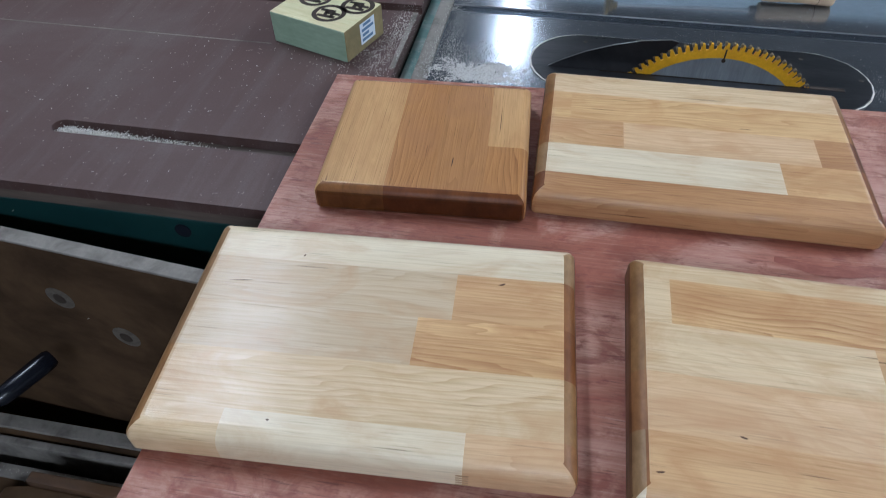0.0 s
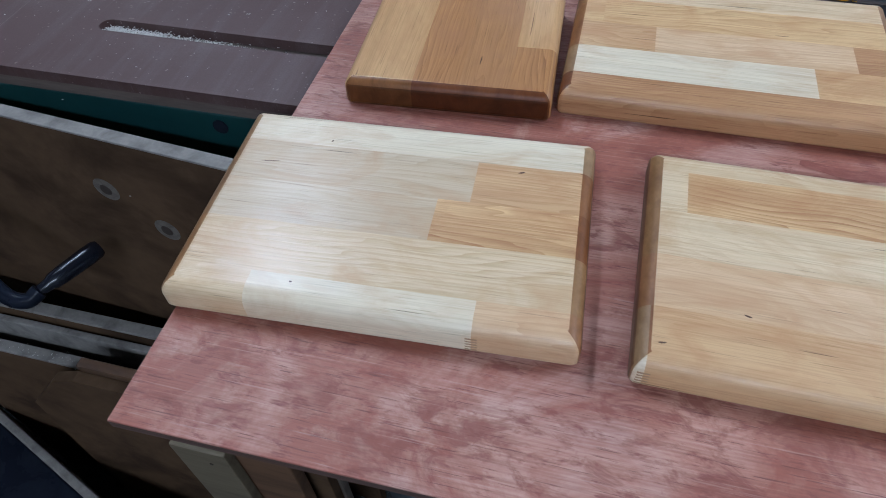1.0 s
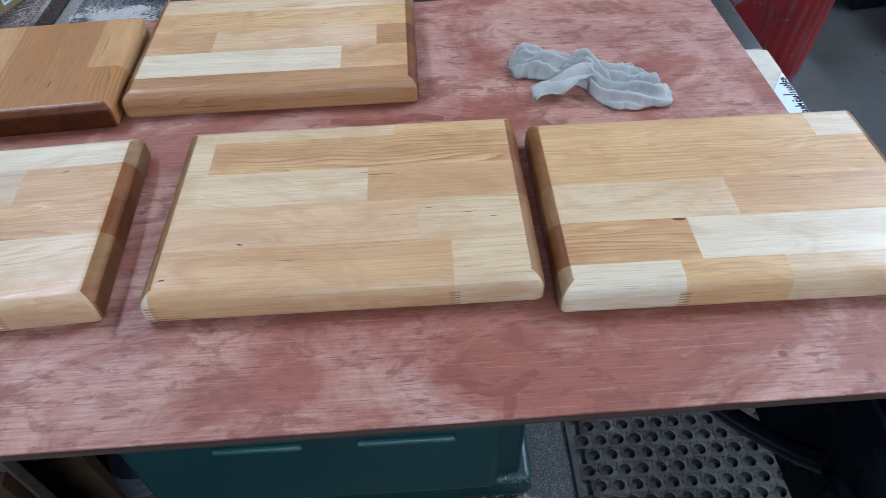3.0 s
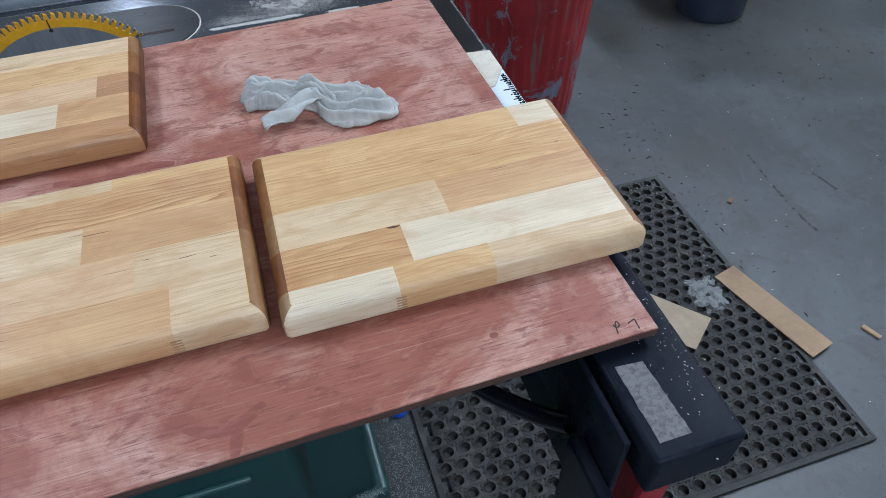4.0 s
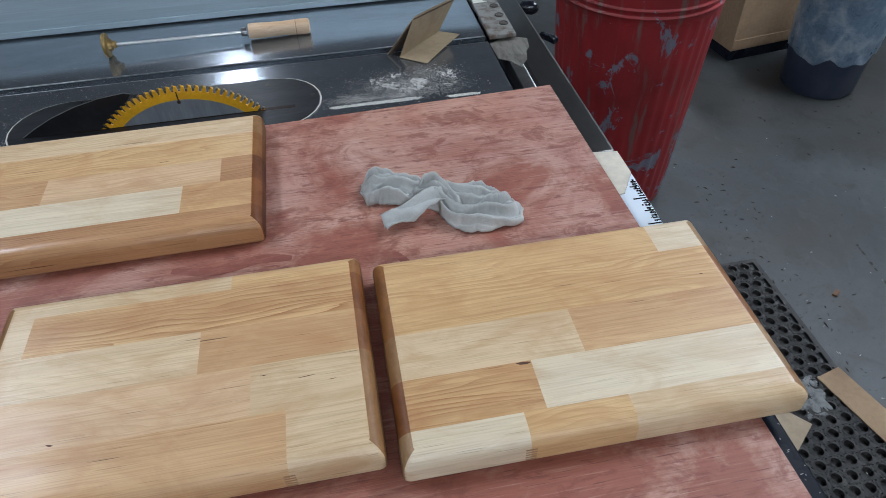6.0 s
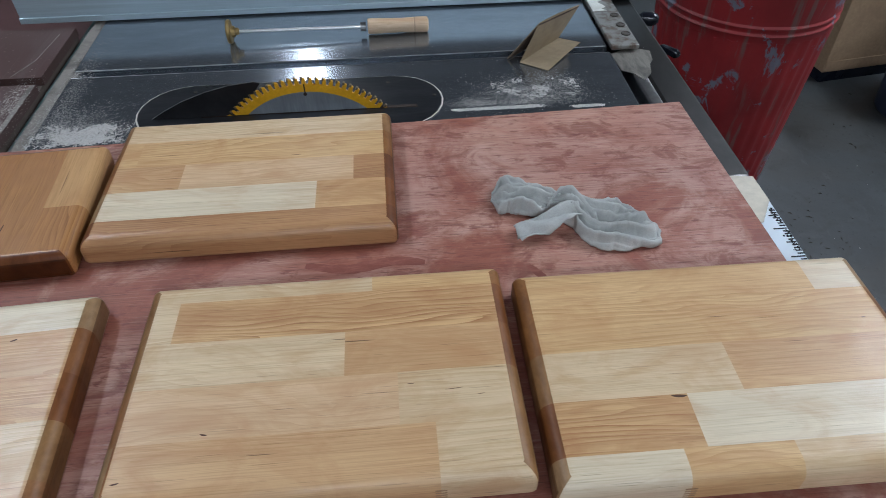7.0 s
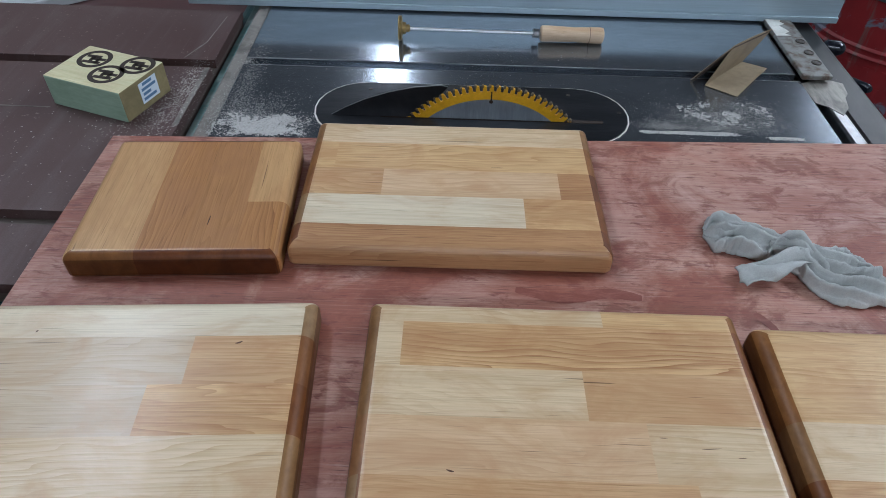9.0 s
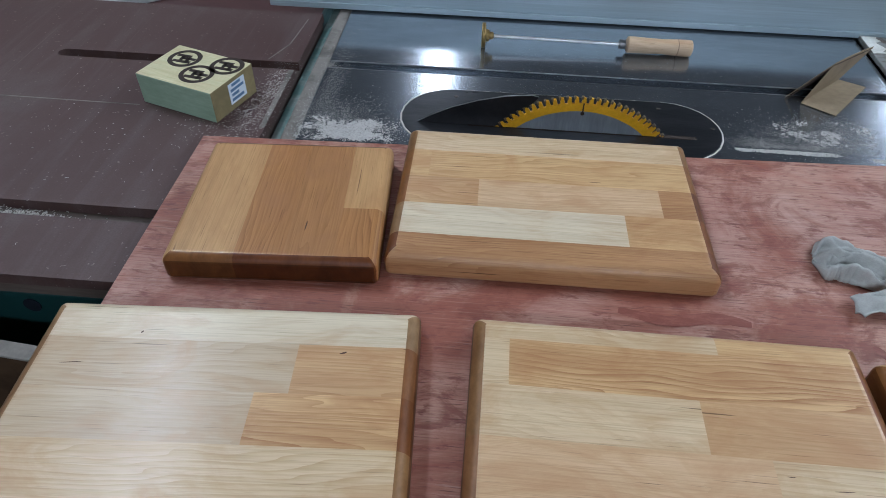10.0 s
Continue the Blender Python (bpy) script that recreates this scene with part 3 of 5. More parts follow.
# front rail along the operator's side, with its measuring tape
part("rail_inner", box(bmesh.new(), 0.8225, 0.8405, 0.46, 1.30, TOP - 0.055, TOP - 0.0035, 0.003), RAIL_STRIP, saw, "bright worn inner rail strip", 40)
rail = part("front_rail", box(bmesh.new(), 0.8408, 0.8870, 0.46, 1.30, TOP - 0.055, TOP - 0.004, 0.004), RAIL_STEEL, saw, "worn steel front rail", 40)
part("rail_lip", box(bmesh.new(), 0.8065, 0.8222, TN, 1.30, TOP - 0.06, TOP - 0.03), BLACK, saw)
part("rail_tube", box(bmesh.new(), 0.8075, 0.8780, -0.067, 0.345, TOP - 0.052, TOP - 0.004, 0.0035, 0, 3), BLACK, saw, "black steel rail tube with rounded end", 40)
part("rail_bed", box(bmesh.new(), 0.830, 0.8868, 0.3455, 0.4595, TOP - 0.060, TOP - 0.0042, 0.003), BLACK, saw, "black painted rail end")
rng = random.Random(5)
edge = [(0.8165 + rng.uniform(-0.0004, 0.0004), -0.054 + 0.064 * i / 14) for i in range(15)] + [(0.8385 + 0.003 * i / 14 + rng.uniform(-0.0004, 0.0004), 0.008 - 0.062 * i / 14) for i in range(15)]
part("dust_patch", slab(bmesh.new(), edge, TOP - 0.0039, TOP - 0.0034), PATCH, rail, "grey worn patch")
part("rail_label", slab(bmesh.new(), [(0.8415, 0.463), (0.8415, 0.378), (0.866, 0.384), (0.8862, 0.416), (0.8862, 0.457)], TOP - 0.0035, TOP - 0.002), CREAM, rail, "worn cream strip")
tape = part("tape", slab(bmesh.new(), [(0.858, 0.17), (0.8782, 0.17), (0.8855, 0.346), (0.8862, 0.4155), (0.866, 0.3835), (0.858, 0.3816)], TOP - 0.0035, TOP - 0.0028), LABEL_WHITE, rail, "white measuring tape with black marks")
bm = bmesh.new()
for i in range(58):
    x1 = 0.8780 + 0.0072 * min(1, i / 44)
    box(bm, x1 - (0.014 if i % 10 == 0 else 0.010 if i % 5 == 0 else 0.006), x1, 0.172 + i * 0.004, 0.1736 + i * 0.004, TOP - 0.0028, TOP - 0.0025)
part("marks", bm, BLACK_PLASTIC, tape)
rng = random.Random(8)
bm = bmesh.new()
for i in range(80):
    x1, y1 = 0.8855 - abs(rng.gauss(0, 0.0030)), rng.uniform(0.335, 0.405)
    k = rng.uniform(0.0005, 0.0016)
    box(bm, x1 - k, x1, y1, y1 + k * 1.4, TOP - 0.0027, TOP - 0.0023)
part("ink_smudge", bm, BLACK_PLASTIC, tape, "black worn smudge along the edge")

# rip fence and its clamp on the rail
fence = thing("rip_fence", pose(0, 0, 0), "grey brushed aluminium rip fence across the saw", "fence")
bm = box(bmesh.new(), -0.053, 0.918, 0.921, 0.981, TOP + 0.002, TOP + 0.060, 0.002)
part("beam", bm, ALU, fence, "", 40)
part("face_strip", box(bmesh.new(), -0.053, 0.918, 0.9175, 0.9208, TOP + 0.003, TOP + 0.012, 0.001), ALU, fence)
clamp = part("clamp_plate", box(bmesh.new(), 0.8085, 0.8480, 0.752, 0.9170, TOP + 0.0005, TOP + 0.007, 0.0015), CLAMP, fence, "rust-speckled pale steel clamp plate with bolts", 40)
for by in (0.787, 0.815, 0.848):
    part("bolt", lathe(bmesh.new(), [(0.0068, 0), (0.0068, 0.0012), (0.0050, 0.0018), (0.0036, 0.0010)], 14, pose(0.838, by, TOP + 0.007)), BOLT, clamp)

rng = random.Random(3)
WHITE_CHIP = speckled("flaking_white_paint", (0.70, 0.69, 0.64), (0.58, 0.56, 0.50), (60, 60, 60), (0.5, 0.7))
BARE = speckled("bare_rail_metal", (0.36, 0.33, 0.285), (0.16, 0.15, 0.135), (90, 25, 40), (0.30, 0.45), 0.6, (0.45, 0.65), 0.1, 60)
edge = [(0.8092, 0.748), (0.826, 0.757), (0.845, 0.764), (0.866, 0.750), (0.861, 0.728), (0.851, 0.716), (0.846, 0.692), (0.834, 0.676), (0.822, 0.690), (0.8092, 0.700)]
pts = [(x + rng.uniform(-0.002, 0.002), y + rng.uniform(-0.003, 0.003)) for x, y in edge]
part("bare_patch", slab(bmesh.new(), pts, TOP - 0.0036, TOP - 0.0029), BARE, rail, "paint rubbed off to pale bare metal")
pts = [(0.811 + 0.012 * rng.random(), 0.865 + 0.05 * k / 8) for k in range(9)]
part("paint_flake", slab(bmesh.new(), [(0.8095, 0.864)] + [(x + 0.012, y) for x, y in pts] + [(0.8095, 0.9165)], TOP + 0.0071, TOP + 0.0076), WHITE_CHIP, clamp, "old white paint left on the plate")
part("fence_knob", lathe(bmesh.new(), [(0.006, 0), (0.010, 0.004), (0.011, 0.020), (0.008, 0.027), (0.004, 0.030)], 20, pose(0.888, 0.876, TOP - 0.012, 0, 90, -20)), BLACK_PLASTIC, fence, "black plastic knob", 40)
part("lock_lever", lathe(bmesh.new(), [(0.004, 0), (0.006, 0.006), (0.0065, 0.040), (0.004, 0.045)], 16, pose(0.906, 0.812, TOP - 0.030, 78, 0, 12)), BLACK_PLASTIC, fence, "black lever grip", 40)

# saw body below
part("cabinet", box(bmesh.new(), -0.005, 0.642, 0.335, 1.15, 0.0, TOP - 0.046, 0.012, 0, 3), TEAL, saw, "dark teal sheet-metal cabinet", 40)
part("cabinet_foot", box(bmesh.new(), -0.02, 0.664, 0.320, 1.18, 0.0, 0.07, 0.014, 0, 4), TEAL, saw, "dark teal flared foot with dust on it", 40)
part("wing_cover", box(bmesh.new(), 0.172, 0.562, 0.127, 0.3345, 0.502, TOP - 0.046, 0.010, 0, 3), TEAL, saw, "dark teal steel wing cover", 40)
# paler teal paints in the soft highlight along each rib
for px, pw in ((0.465, 0.050), (0.315, 0.045)):
    part("pressed_rib", box(bmesh.new(), px - pw, px + pw, 0.1215, 0.1285, 0.637, 0.644, 0.003, 0, 3), TEAL_SHEEN, saw, "pressed rib with its highlight in a paler teal", 40)
part("rail_angle", box(bmesh.new(), 0.7970, 0.8025, -0.045, 0.46, TOP - 0.17, TOP - 0.012, 0.002), BLACK, saw, "black steel angle under the rail")
part("rail_web", box(bmesh.new(), 0.8027, 0.8260, 0.06, 0.46, TOP - 0.12, TOP - 0.10), BLACK, saw)
part("switch_box", box(bmesh.new(), 0.784, 0.7968, -0.060, 0.005, TOP - 0.36, TOP - 0.075, 0.006), BLACK, saw, "black switch box hanging under the rail", 40)
part("stop_paddle", box(bmesh.new(), 0.832, 0.862, -0.045, -0.010, TOP - 0.23, TOP - 0.0525, 0.006), RED, saw, "red stop paddle", 40)
part("cable", tube(bmesh.new(), curve_points([(0.7975, 0.020, 0.765), (0.782, 0.050, 0.740), (0.75, 0.105, 0.715), (0.70, 0.19, 0.705), (0.625, 0.345, 0.72)], 8), 0.009, 10), BLACK_PLASTIC, saw, "black cable", 60)

# ---- outfeed table ----
out = thing("outfeed_table", pose(0, 0, 0), "brown outfeed table with two mitre grooves, dusty", "table")


def groove(y0, y1, x_end, n=8):
    r = (y1 - y0) / 2
    return [(x_end + r - r * math.sin(math.pi * i / n), y0 + r - r * math.cos(math.pi * i / n)) for i in range(n + 1)]


OL = -1.35
outline = [(OL, 0.338), (0.028, 0.345), (0.028, 0.424)] + groove(0.424, 0.445, -0.306) + [(0.028, 0.445), (0.030, 0.737)] + groove(0.737, 0.756, -0.296) + [(0.030, 0.756), (0.030, 0.905), (OL, 0.918)]
part("tabletop", slab(bmesh.new(), outline, TOP - 0.012, TOP), OUTFEED, out, "brown coated board with grooves", 30)
part("under_board", slab(bmesh.new(), [(OL, 0.340), (0.026, 0.347), (0.028, 0.904), (OL, 0.917)], TOP - 0.026, TOP - 0.0122), OUTEDGE, out, "pale dusty board edge")
beam = part("apron", box(bmesh.new(), OL, 0.02, 0.3465, 0.361, TOP - 0.115, TOP - 0.0265, 0.002), TEAL, out, "dark teal steel apron", 40)
for hx in (-0.44, -0.129):
    part("keyhole", lathe(bmesh.new(), [(0.0085, 0), (0.0085, 0.0012)], 14, pose(hx, 0.3464, 0.817, 90)), BLACK, beam)
part("saw_rail", box(bmesh.new(), 0.0315, 0.0485, 0.25, 1.30, TOP - 0.05, TOP - 0.018, 0.002), TEAL_PALE, saw, "dusty teal rear rail", 40)
for lx, ly in ((OL + 0.05, 0.85), (OL + 0.05, 0.42), (-0.08, 0.85)):
    part("leg", box(bmesh.new(), lx - 0.03, lx + 0.03, ly - 0.03, ly + 0.03, 0, TOP - 0.027, 0.003), TEAL, out)

shelf = thing("storage_cabinet", pose(0, 0, 0), "dark maroon painted low cabinet behind the outfeed table", "cabinet")
part("body", box(bmesh.new(), -1.3, 0.02, 0.93, 1.40, 0.0, 0.77, 0.004), MAROON, shelf)
solid("pale_board", box(bmesh.new(), -0.30, 0.30, -0.10, 0.10, 0, 0.018, 0.003), PALE_BOARD, "pale grey board lying on the low cabinet", "board", pose(-0.56, 1.06, 0.7701, 0, 0, 38))

part("scratch", slab(bmesh.new(), [(-0.0125, 0.760), (-0.0112, 0.760), (0.0065, 0.805), (0.0135, 0.885), (0.0125, 0.885), (0.0055, 0.806)], TOP, TOP + 0.0003), DUSTY_EDGE, out, "pale scratch")
part("dusty_rim", slab(bmesh.new(), [(0.0225, 0.60), (0.0285, 0.60), (0.0290, 0.735), (0.0225, 0.735)], TOP, TOP + 0.0003), DUSTY_EDGE, out, "pale worn rim")

part("board_joint", slab(bmesh.new(), [(OL + 0.01, 0.6400), (-0.134, 0.6305), (-0.134, 0.6322), (OL + 0.01, 0.6420)], TOP, TOP + 0.0003), DUSTY_EDGE, out, "dusty seam between two coated boards")

# ---- plywood sheet ----
sheet = thing("plywood_sheet", pose(0, 0, 0), "thin reddish plywood sheet stained with oil, on the saw", "plywood sheet")
corners = [(-0.025, 0.012), (0.8565, 0.0225), (0.848, 0.5925), (-0.0265, 0.560)]
part("core", slab(bmesh.new(), corners, TOP + 0.003, TOP + 0.0105), PLY_EDGE, sheet, "dark plywood core and edge")
part("panel", slab(bmesh.new(), corners, TOP + 0.0106, TOP + 0.0121, 0.0005), PLY, sheet, "red-brown face veneer")
SHEET = TOP + 0.0125


# ---- cutting boards ----
def board_solid(w, d, h, r, low):
    """A board with a broad rounding along the top edges and a small one below."""
    prof = [(low, 0.0), (low * 0.3, low * 0.3), (0.0, low)]
    steps = 8
    for i in range(steps + 1):
        a = math.pi / 2 * i / steps
        prof.append((r * (1 - math.cos(a)), h - r + r * math.sin(a)))
    bm = bmesh.new()
    rings = []
    for inset, z in prof:
        c = max(0.0022, 0.0050 - inset * 0.25)
        x0, x1, y0, y1 = inset + c, w - inset - c, inset + c, d - inset - c
        ring = []
        for cx, cy, q in ((x1, y0, -1), (x1, y1, 0), (x0, y1, 1), (x0, y0, 2)):
            for k in range(5):
                a = math.pi / 2 * (q + k / 4)
                ring.append(bm.verts.new((cx + c * math.cos(a), cy + c * math.sin(a), z)))
        rings.append(ring)
    for a, b in zip(rings, rings[1:]):
        for i in range(20):
            bm.faces.new((a[i], a[(i + 1) % 20], b[(i + 1) % 20], b[i]))
    bm.faces.new(rings[0][::-1])
    bm.faces.new(rings[-1])
    return bm


def cut(bm, point, normal):
    """Keep what lies behind the plane, and close the cut."""
    g = list(bm.verts) + list(bm.edges) + list(bm.faces)
    r = bmesh.ops.bisect_plane(bm, geom=g, plane_co=point, plane_no=normal, clear_outer=True, dist=1e-6)
    edges = [e for e in r["geom_cut"] if isinstance(e, bmesh.types.BMEdge)]
    if edges:
        bmesh.ops.contextual_create(bm, geom=edges)


def cutting_board(x, y, angle, w, d, h, r, staves, label, along="x"):
    """staves: (across0, across1, [(end, tone), ...]); each row of staves runs along x, or along y."""
    ob = thing("cutting_board", pose(x, y, SHEET, 0, 0, angle), label, "cutting board", "cutting boards on the sheet")
    for lo, hi, pieces in staves:
        start = -0.01
        for end, tone in pieces:
            bm = board_solid(w, d, h, r, 0.004)
            if along == "x":
                planes = [((start, 0, 0), (-1, 0, 0)), ((end, 0, 0), (1, 0, 0)), ((0, lo, 0), (0, -1, 0)), ((0, hi, 0), (0, 1, 0))]
            else:
                planes = [((0, start, 0), (0, -1, 0)), ((0, end, 0), (0, 1, 0)), ((lo, 0, 0), (-1, 0, 0)), ((hi, 0, 0), (1, 0, 0))]
            for co, no in planes:
                cut(bm, co, no)
            spin = 0.0 if along == "x" else math.pi / 2
            bm.normal_update()
            for f in bm.faces:
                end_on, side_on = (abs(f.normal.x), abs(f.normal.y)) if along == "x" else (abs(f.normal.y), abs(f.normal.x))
                # flat end faces take the end grain with shade in its colour
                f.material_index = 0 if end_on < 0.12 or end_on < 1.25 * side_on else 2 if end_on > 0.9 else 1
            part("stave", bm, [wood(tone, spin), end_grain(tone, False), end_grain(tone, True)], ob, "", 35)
            start = end
    return ob


def knot(board, u, v, a, b, spin, m):
    """A small dark knot or resin slit in the top of a board."""
    pts = [(0.9 * a * math.cos(t) * (1 + 0.2 * math.sin(3 * t)), 0.55 * b * math.sin(t)) for t in (2 * math.pi * k / 14 for k in range(14))]
    part("knot", slab(bmesh.new(), pts, HB, HB + 0.00008), m, board, "dark knot", m=pose(u, v, 0, 0, 0, spin))


def finger_joint(board, u, m, h=0.027, count=5):
    """The comb of a finger joint, seen on the front edge between two staves."""
    bm = bmesh.new()
    for k in range(count):
        z = 0.0040 + k * 0.0030
        slab(bm, [(u - 0.004, -0.0002), (u + 0.004, -0.0002), (u + 0.004, 0.0006), (u - 0.004, 0.0006)], z, z + 0.0011)
    part("finger_joint", bm, m, board, "comb of a finger joint")


E = 9.0
HB, RB = 0.027, 0.012
board_a = cutting_board(-0.0305, 0.0990, 3.3, 0.289, 0.1925, HB, RB, [
    (-E, 0.0235, [(0.062, "pale"), (0.2185, "white"), (E, "pink")]),
    (0.0235, 0.069, [(E, "pale")]),
    (0.069, 0.110, [(0.1755, "cream"), (E, "grained")]),
    (0.110, 0.1535, [(0.1995, "cream"), (E, "tan")]),
    (0.1535, E, [(E, "white")])], "varnished pale wooden cutting board with a white strip along one edge")
board_b = cutting_board(0.2885, 0.1120, 0.0, 0.2935, 0.197, HB, RB, [
    (-E, 0.0455, [(0.008, "white"), (0.2275, "tan"), (E, "pale")]),
    (0.0455, 0.090, [(0.2025, "pink"), (E, "pale")]),
    (0.090, 0.132, [(0.163, "pale"), (E, "tan")]),
    (0.132, 0.174, [(0.0285, "pale"), (E, "grained")]),
    (0.174, E, [(0.1845, "pale"), (E, "honey")])], "varnished pale wooden cutting board of glued staves with a small knot")
board_c = cutting_board(0.5905, 0.0990, -0.3, 0.2965, 0.197, HB, RB, [
    (-E, 0.0235, [(0.0895, "white"), (0.166, "honey"), (E, "pale")]),
    (0.0235, 0.066, [(0.1065, "grained"), (E, "white")]),
    (0.066, 0.109, [(0.149, "pale"), (E, "tan")]),
    (0.109, 0.156, [(E, "honey")]),
    (0.156, E, [(0.2465, "honey"), (E, "white")])], "varnished honey-coloured wooden cutting board with one bright white stave")
board_d = cutting_board(0.2065, 0.3680, 0.4, 0.2905, 0.197, HB, RB, [
    (-E, 0.029, [(E, "brown")]),
    (0.029, 0.071, [(0.2135, "white"), (E, "grained")]),
    (0.071, 0.1115, [(0.078, "tan"), (0.2495, "pink"), (E, "brown")]),
    (0.1115, 0.155, [(0.028, "honey"), (E, "honey")]),
    (0.155, E, [(E, "pale")])], "varnished wooden cutting board with a brown front stave")
board_e = cutting_board(0.0180, 0.3430, 3.6, 0.186, 0.1745, HB, 0.009, [
    (-E, 0.062, [(E, "straw")]),
    (0.062, 0.104, [(E, "amber")]),
    (0.104, 0.148, [(E, "chestnut")]),
    (0.148, E, [(0.0707, "amber"), (E, "straw")])], "small varnished amber wooden cutting board with a dark end-grain edge", "y")

KNOT = speckled("knot_wood", (0.10, 0.045, 0.02), (0.05, 0.022, 0.012), (90, 90, 90), (0.7, 0.85))
JOINT = speckled("joint_line", (0.38, 0.235, 0.125), (0.30, 0.18, 0.09), (90, 90, 90), (0.35, 0.5))
finger_joint(board_a, 0.2185, JOINT)
finger_joint(board_b, 0.008, JOINT)
finger_joint(board_b, 0.2275, JOINT)
finger_joint(board_c, 0.0895, JOINT)
for u, v, a, b, spin in ((0.0675, 0.0495, 0.0028, 0.0012, -15), (0.243, 0.072, 0.007, 0.0005, 4), (0.212, 0.079, 0.003, 0.0005, 0), (0.262, 0.066, 0.003, 0.0004, 2), (0.016, 0.018, 0.003, 0.0012, 10)):
    knot(board_b, u, v, a, b, spin, KNOT)
for u, v, a, b, spin in ((0.1005, 0.0643, 0.006, 0.0022, -4), (0.270, 0.124, 0.002, 0.0008, 0)):
    knot(board_c, u, v, a, b, spin, KNOT)
for u, v, a, b, spin in ((0.2335, 0.147, 0.003, 0.0014, 20), (0.0785, 0.160, 0.0014, 0.0012, 60), (0.092, 0.018, 0.0012, 0.0012, 0), (0.037, 0.130, 0.009, 0.0006, 6)):
    knot(board_a, u, v, a, b, spin, KNOT)
knot(board_d, 0.19, 0.118, 0.006, 0.0005, 2, KNOT)
knot(board_e, 0.118, 0.045, 0.0006, 0.012, -2, KNOT)

# pencilled strokes near a corner of the sheet, and oil smears
def stroke(points, width=0.0011):
    """A thin pencilled line along a few points on the sheet."""
    line = curve_points([(x, y, 0) for x, y in points], 5)
    bm = bmesh.new()
    rows = []
    for i, p in enumerate(line):
        d = (line[min(i + 1, len(line) - 1)] - line[max(i - 1, 0)]).normalized()
        side = Vector((-d.y, d.x, 0)) * width / 2
        rows.append([bm.verts.new((*(p + k * side).xy, 0)) for k in (-1, 1)])
    for r0, r1 in zip(rows, rows[1:]):
        bm.faces.new((r0[0], r1[0], r1[1], r0[1]))
    return bm


for at, path in ((pose(0.8275, 0.0325, SHEET - 0.0001, 0, 0, 14), [(-0.0035, -0.005), (-0.0015, -0.001), (0.0012, 0.0035), (0.0030, 0.0040), (0.0028, 0.0010), (0.0006, -0.0005), (-0.0014, 0.0012), (-0.0010, 0.0034)]),
                 (pose(0.8405, 0.0305, SHEET - 0.0001, 0, 0, 10), [(-0.0035, 0.0030), (0.0000, 0.0036), (0.0032, 0.0038), (0.0024, 0.0005), (0.0012, -0.0050)])):
    part("pencil_mark", stroke(path), CHAR, sheet, "dark hand-drawn stroke", m=at)
SMEAR = speckled("oil_smear", (0.225, 0.068, 0.046), (0.300, 0.108, 0.078), (60, 200, 40), (0.45, 0.6), 0, (0.45, 0.65))


def smear(points, width, seed, lift=0.0):
    """A wiped streak of oil with an uneven outline."""
    rng = random.Random(seed)
    line = curve_points([(x, y, 0) for x, y in points], 8)
    bm = bmesh.new()
    rows = []
    for i, p in enumerate(line):
        d = (line[min(i + 1, len(line) - 1)] - line[max(i - 1, 0)]).normalized()
        k = width * math.sin(math.pi * (i + 0.5) / len(line)) ** 0.25 * rng.uniform(0.93, 1.08)
        nrm = Vector((-d.y, d.x, 0)) * k / 2
        rows.append([bm.verts.new((*(p + s * nrm).xy, SHEET - 0.0001 + 0.00003 * seed)) for s in (-1, 1)])
    for a, b in zip(rows, rows[1:]):
        bm.faces.new((a[0], b[0], b[1], a[1]))
    part("oil_smear", bm, SMEAR, sheet, "dark wiped oil streak")


smear([(0.513, 0.050), (0.532, 0.041), (0.550, 0.042), (0.568, 0.053)], 0.0095, 3)
smear([(0.548, 0.039), (0.547, 0.031), (0.544, 0.018)], 0.0085, 5)
smear([(0.41, 0.348), (0.45, 0.340), (0.49, 0.347), (0.52, 0.343)], 0.012, 6)
smear([(0.614, 0.330), (0.621, 0.320), (0.627, 0.311)], 0.008, 7)
smear([(0.735, 0.056), (0.7375, 0.055), (0.741, 0.055)], 0.005, 8)

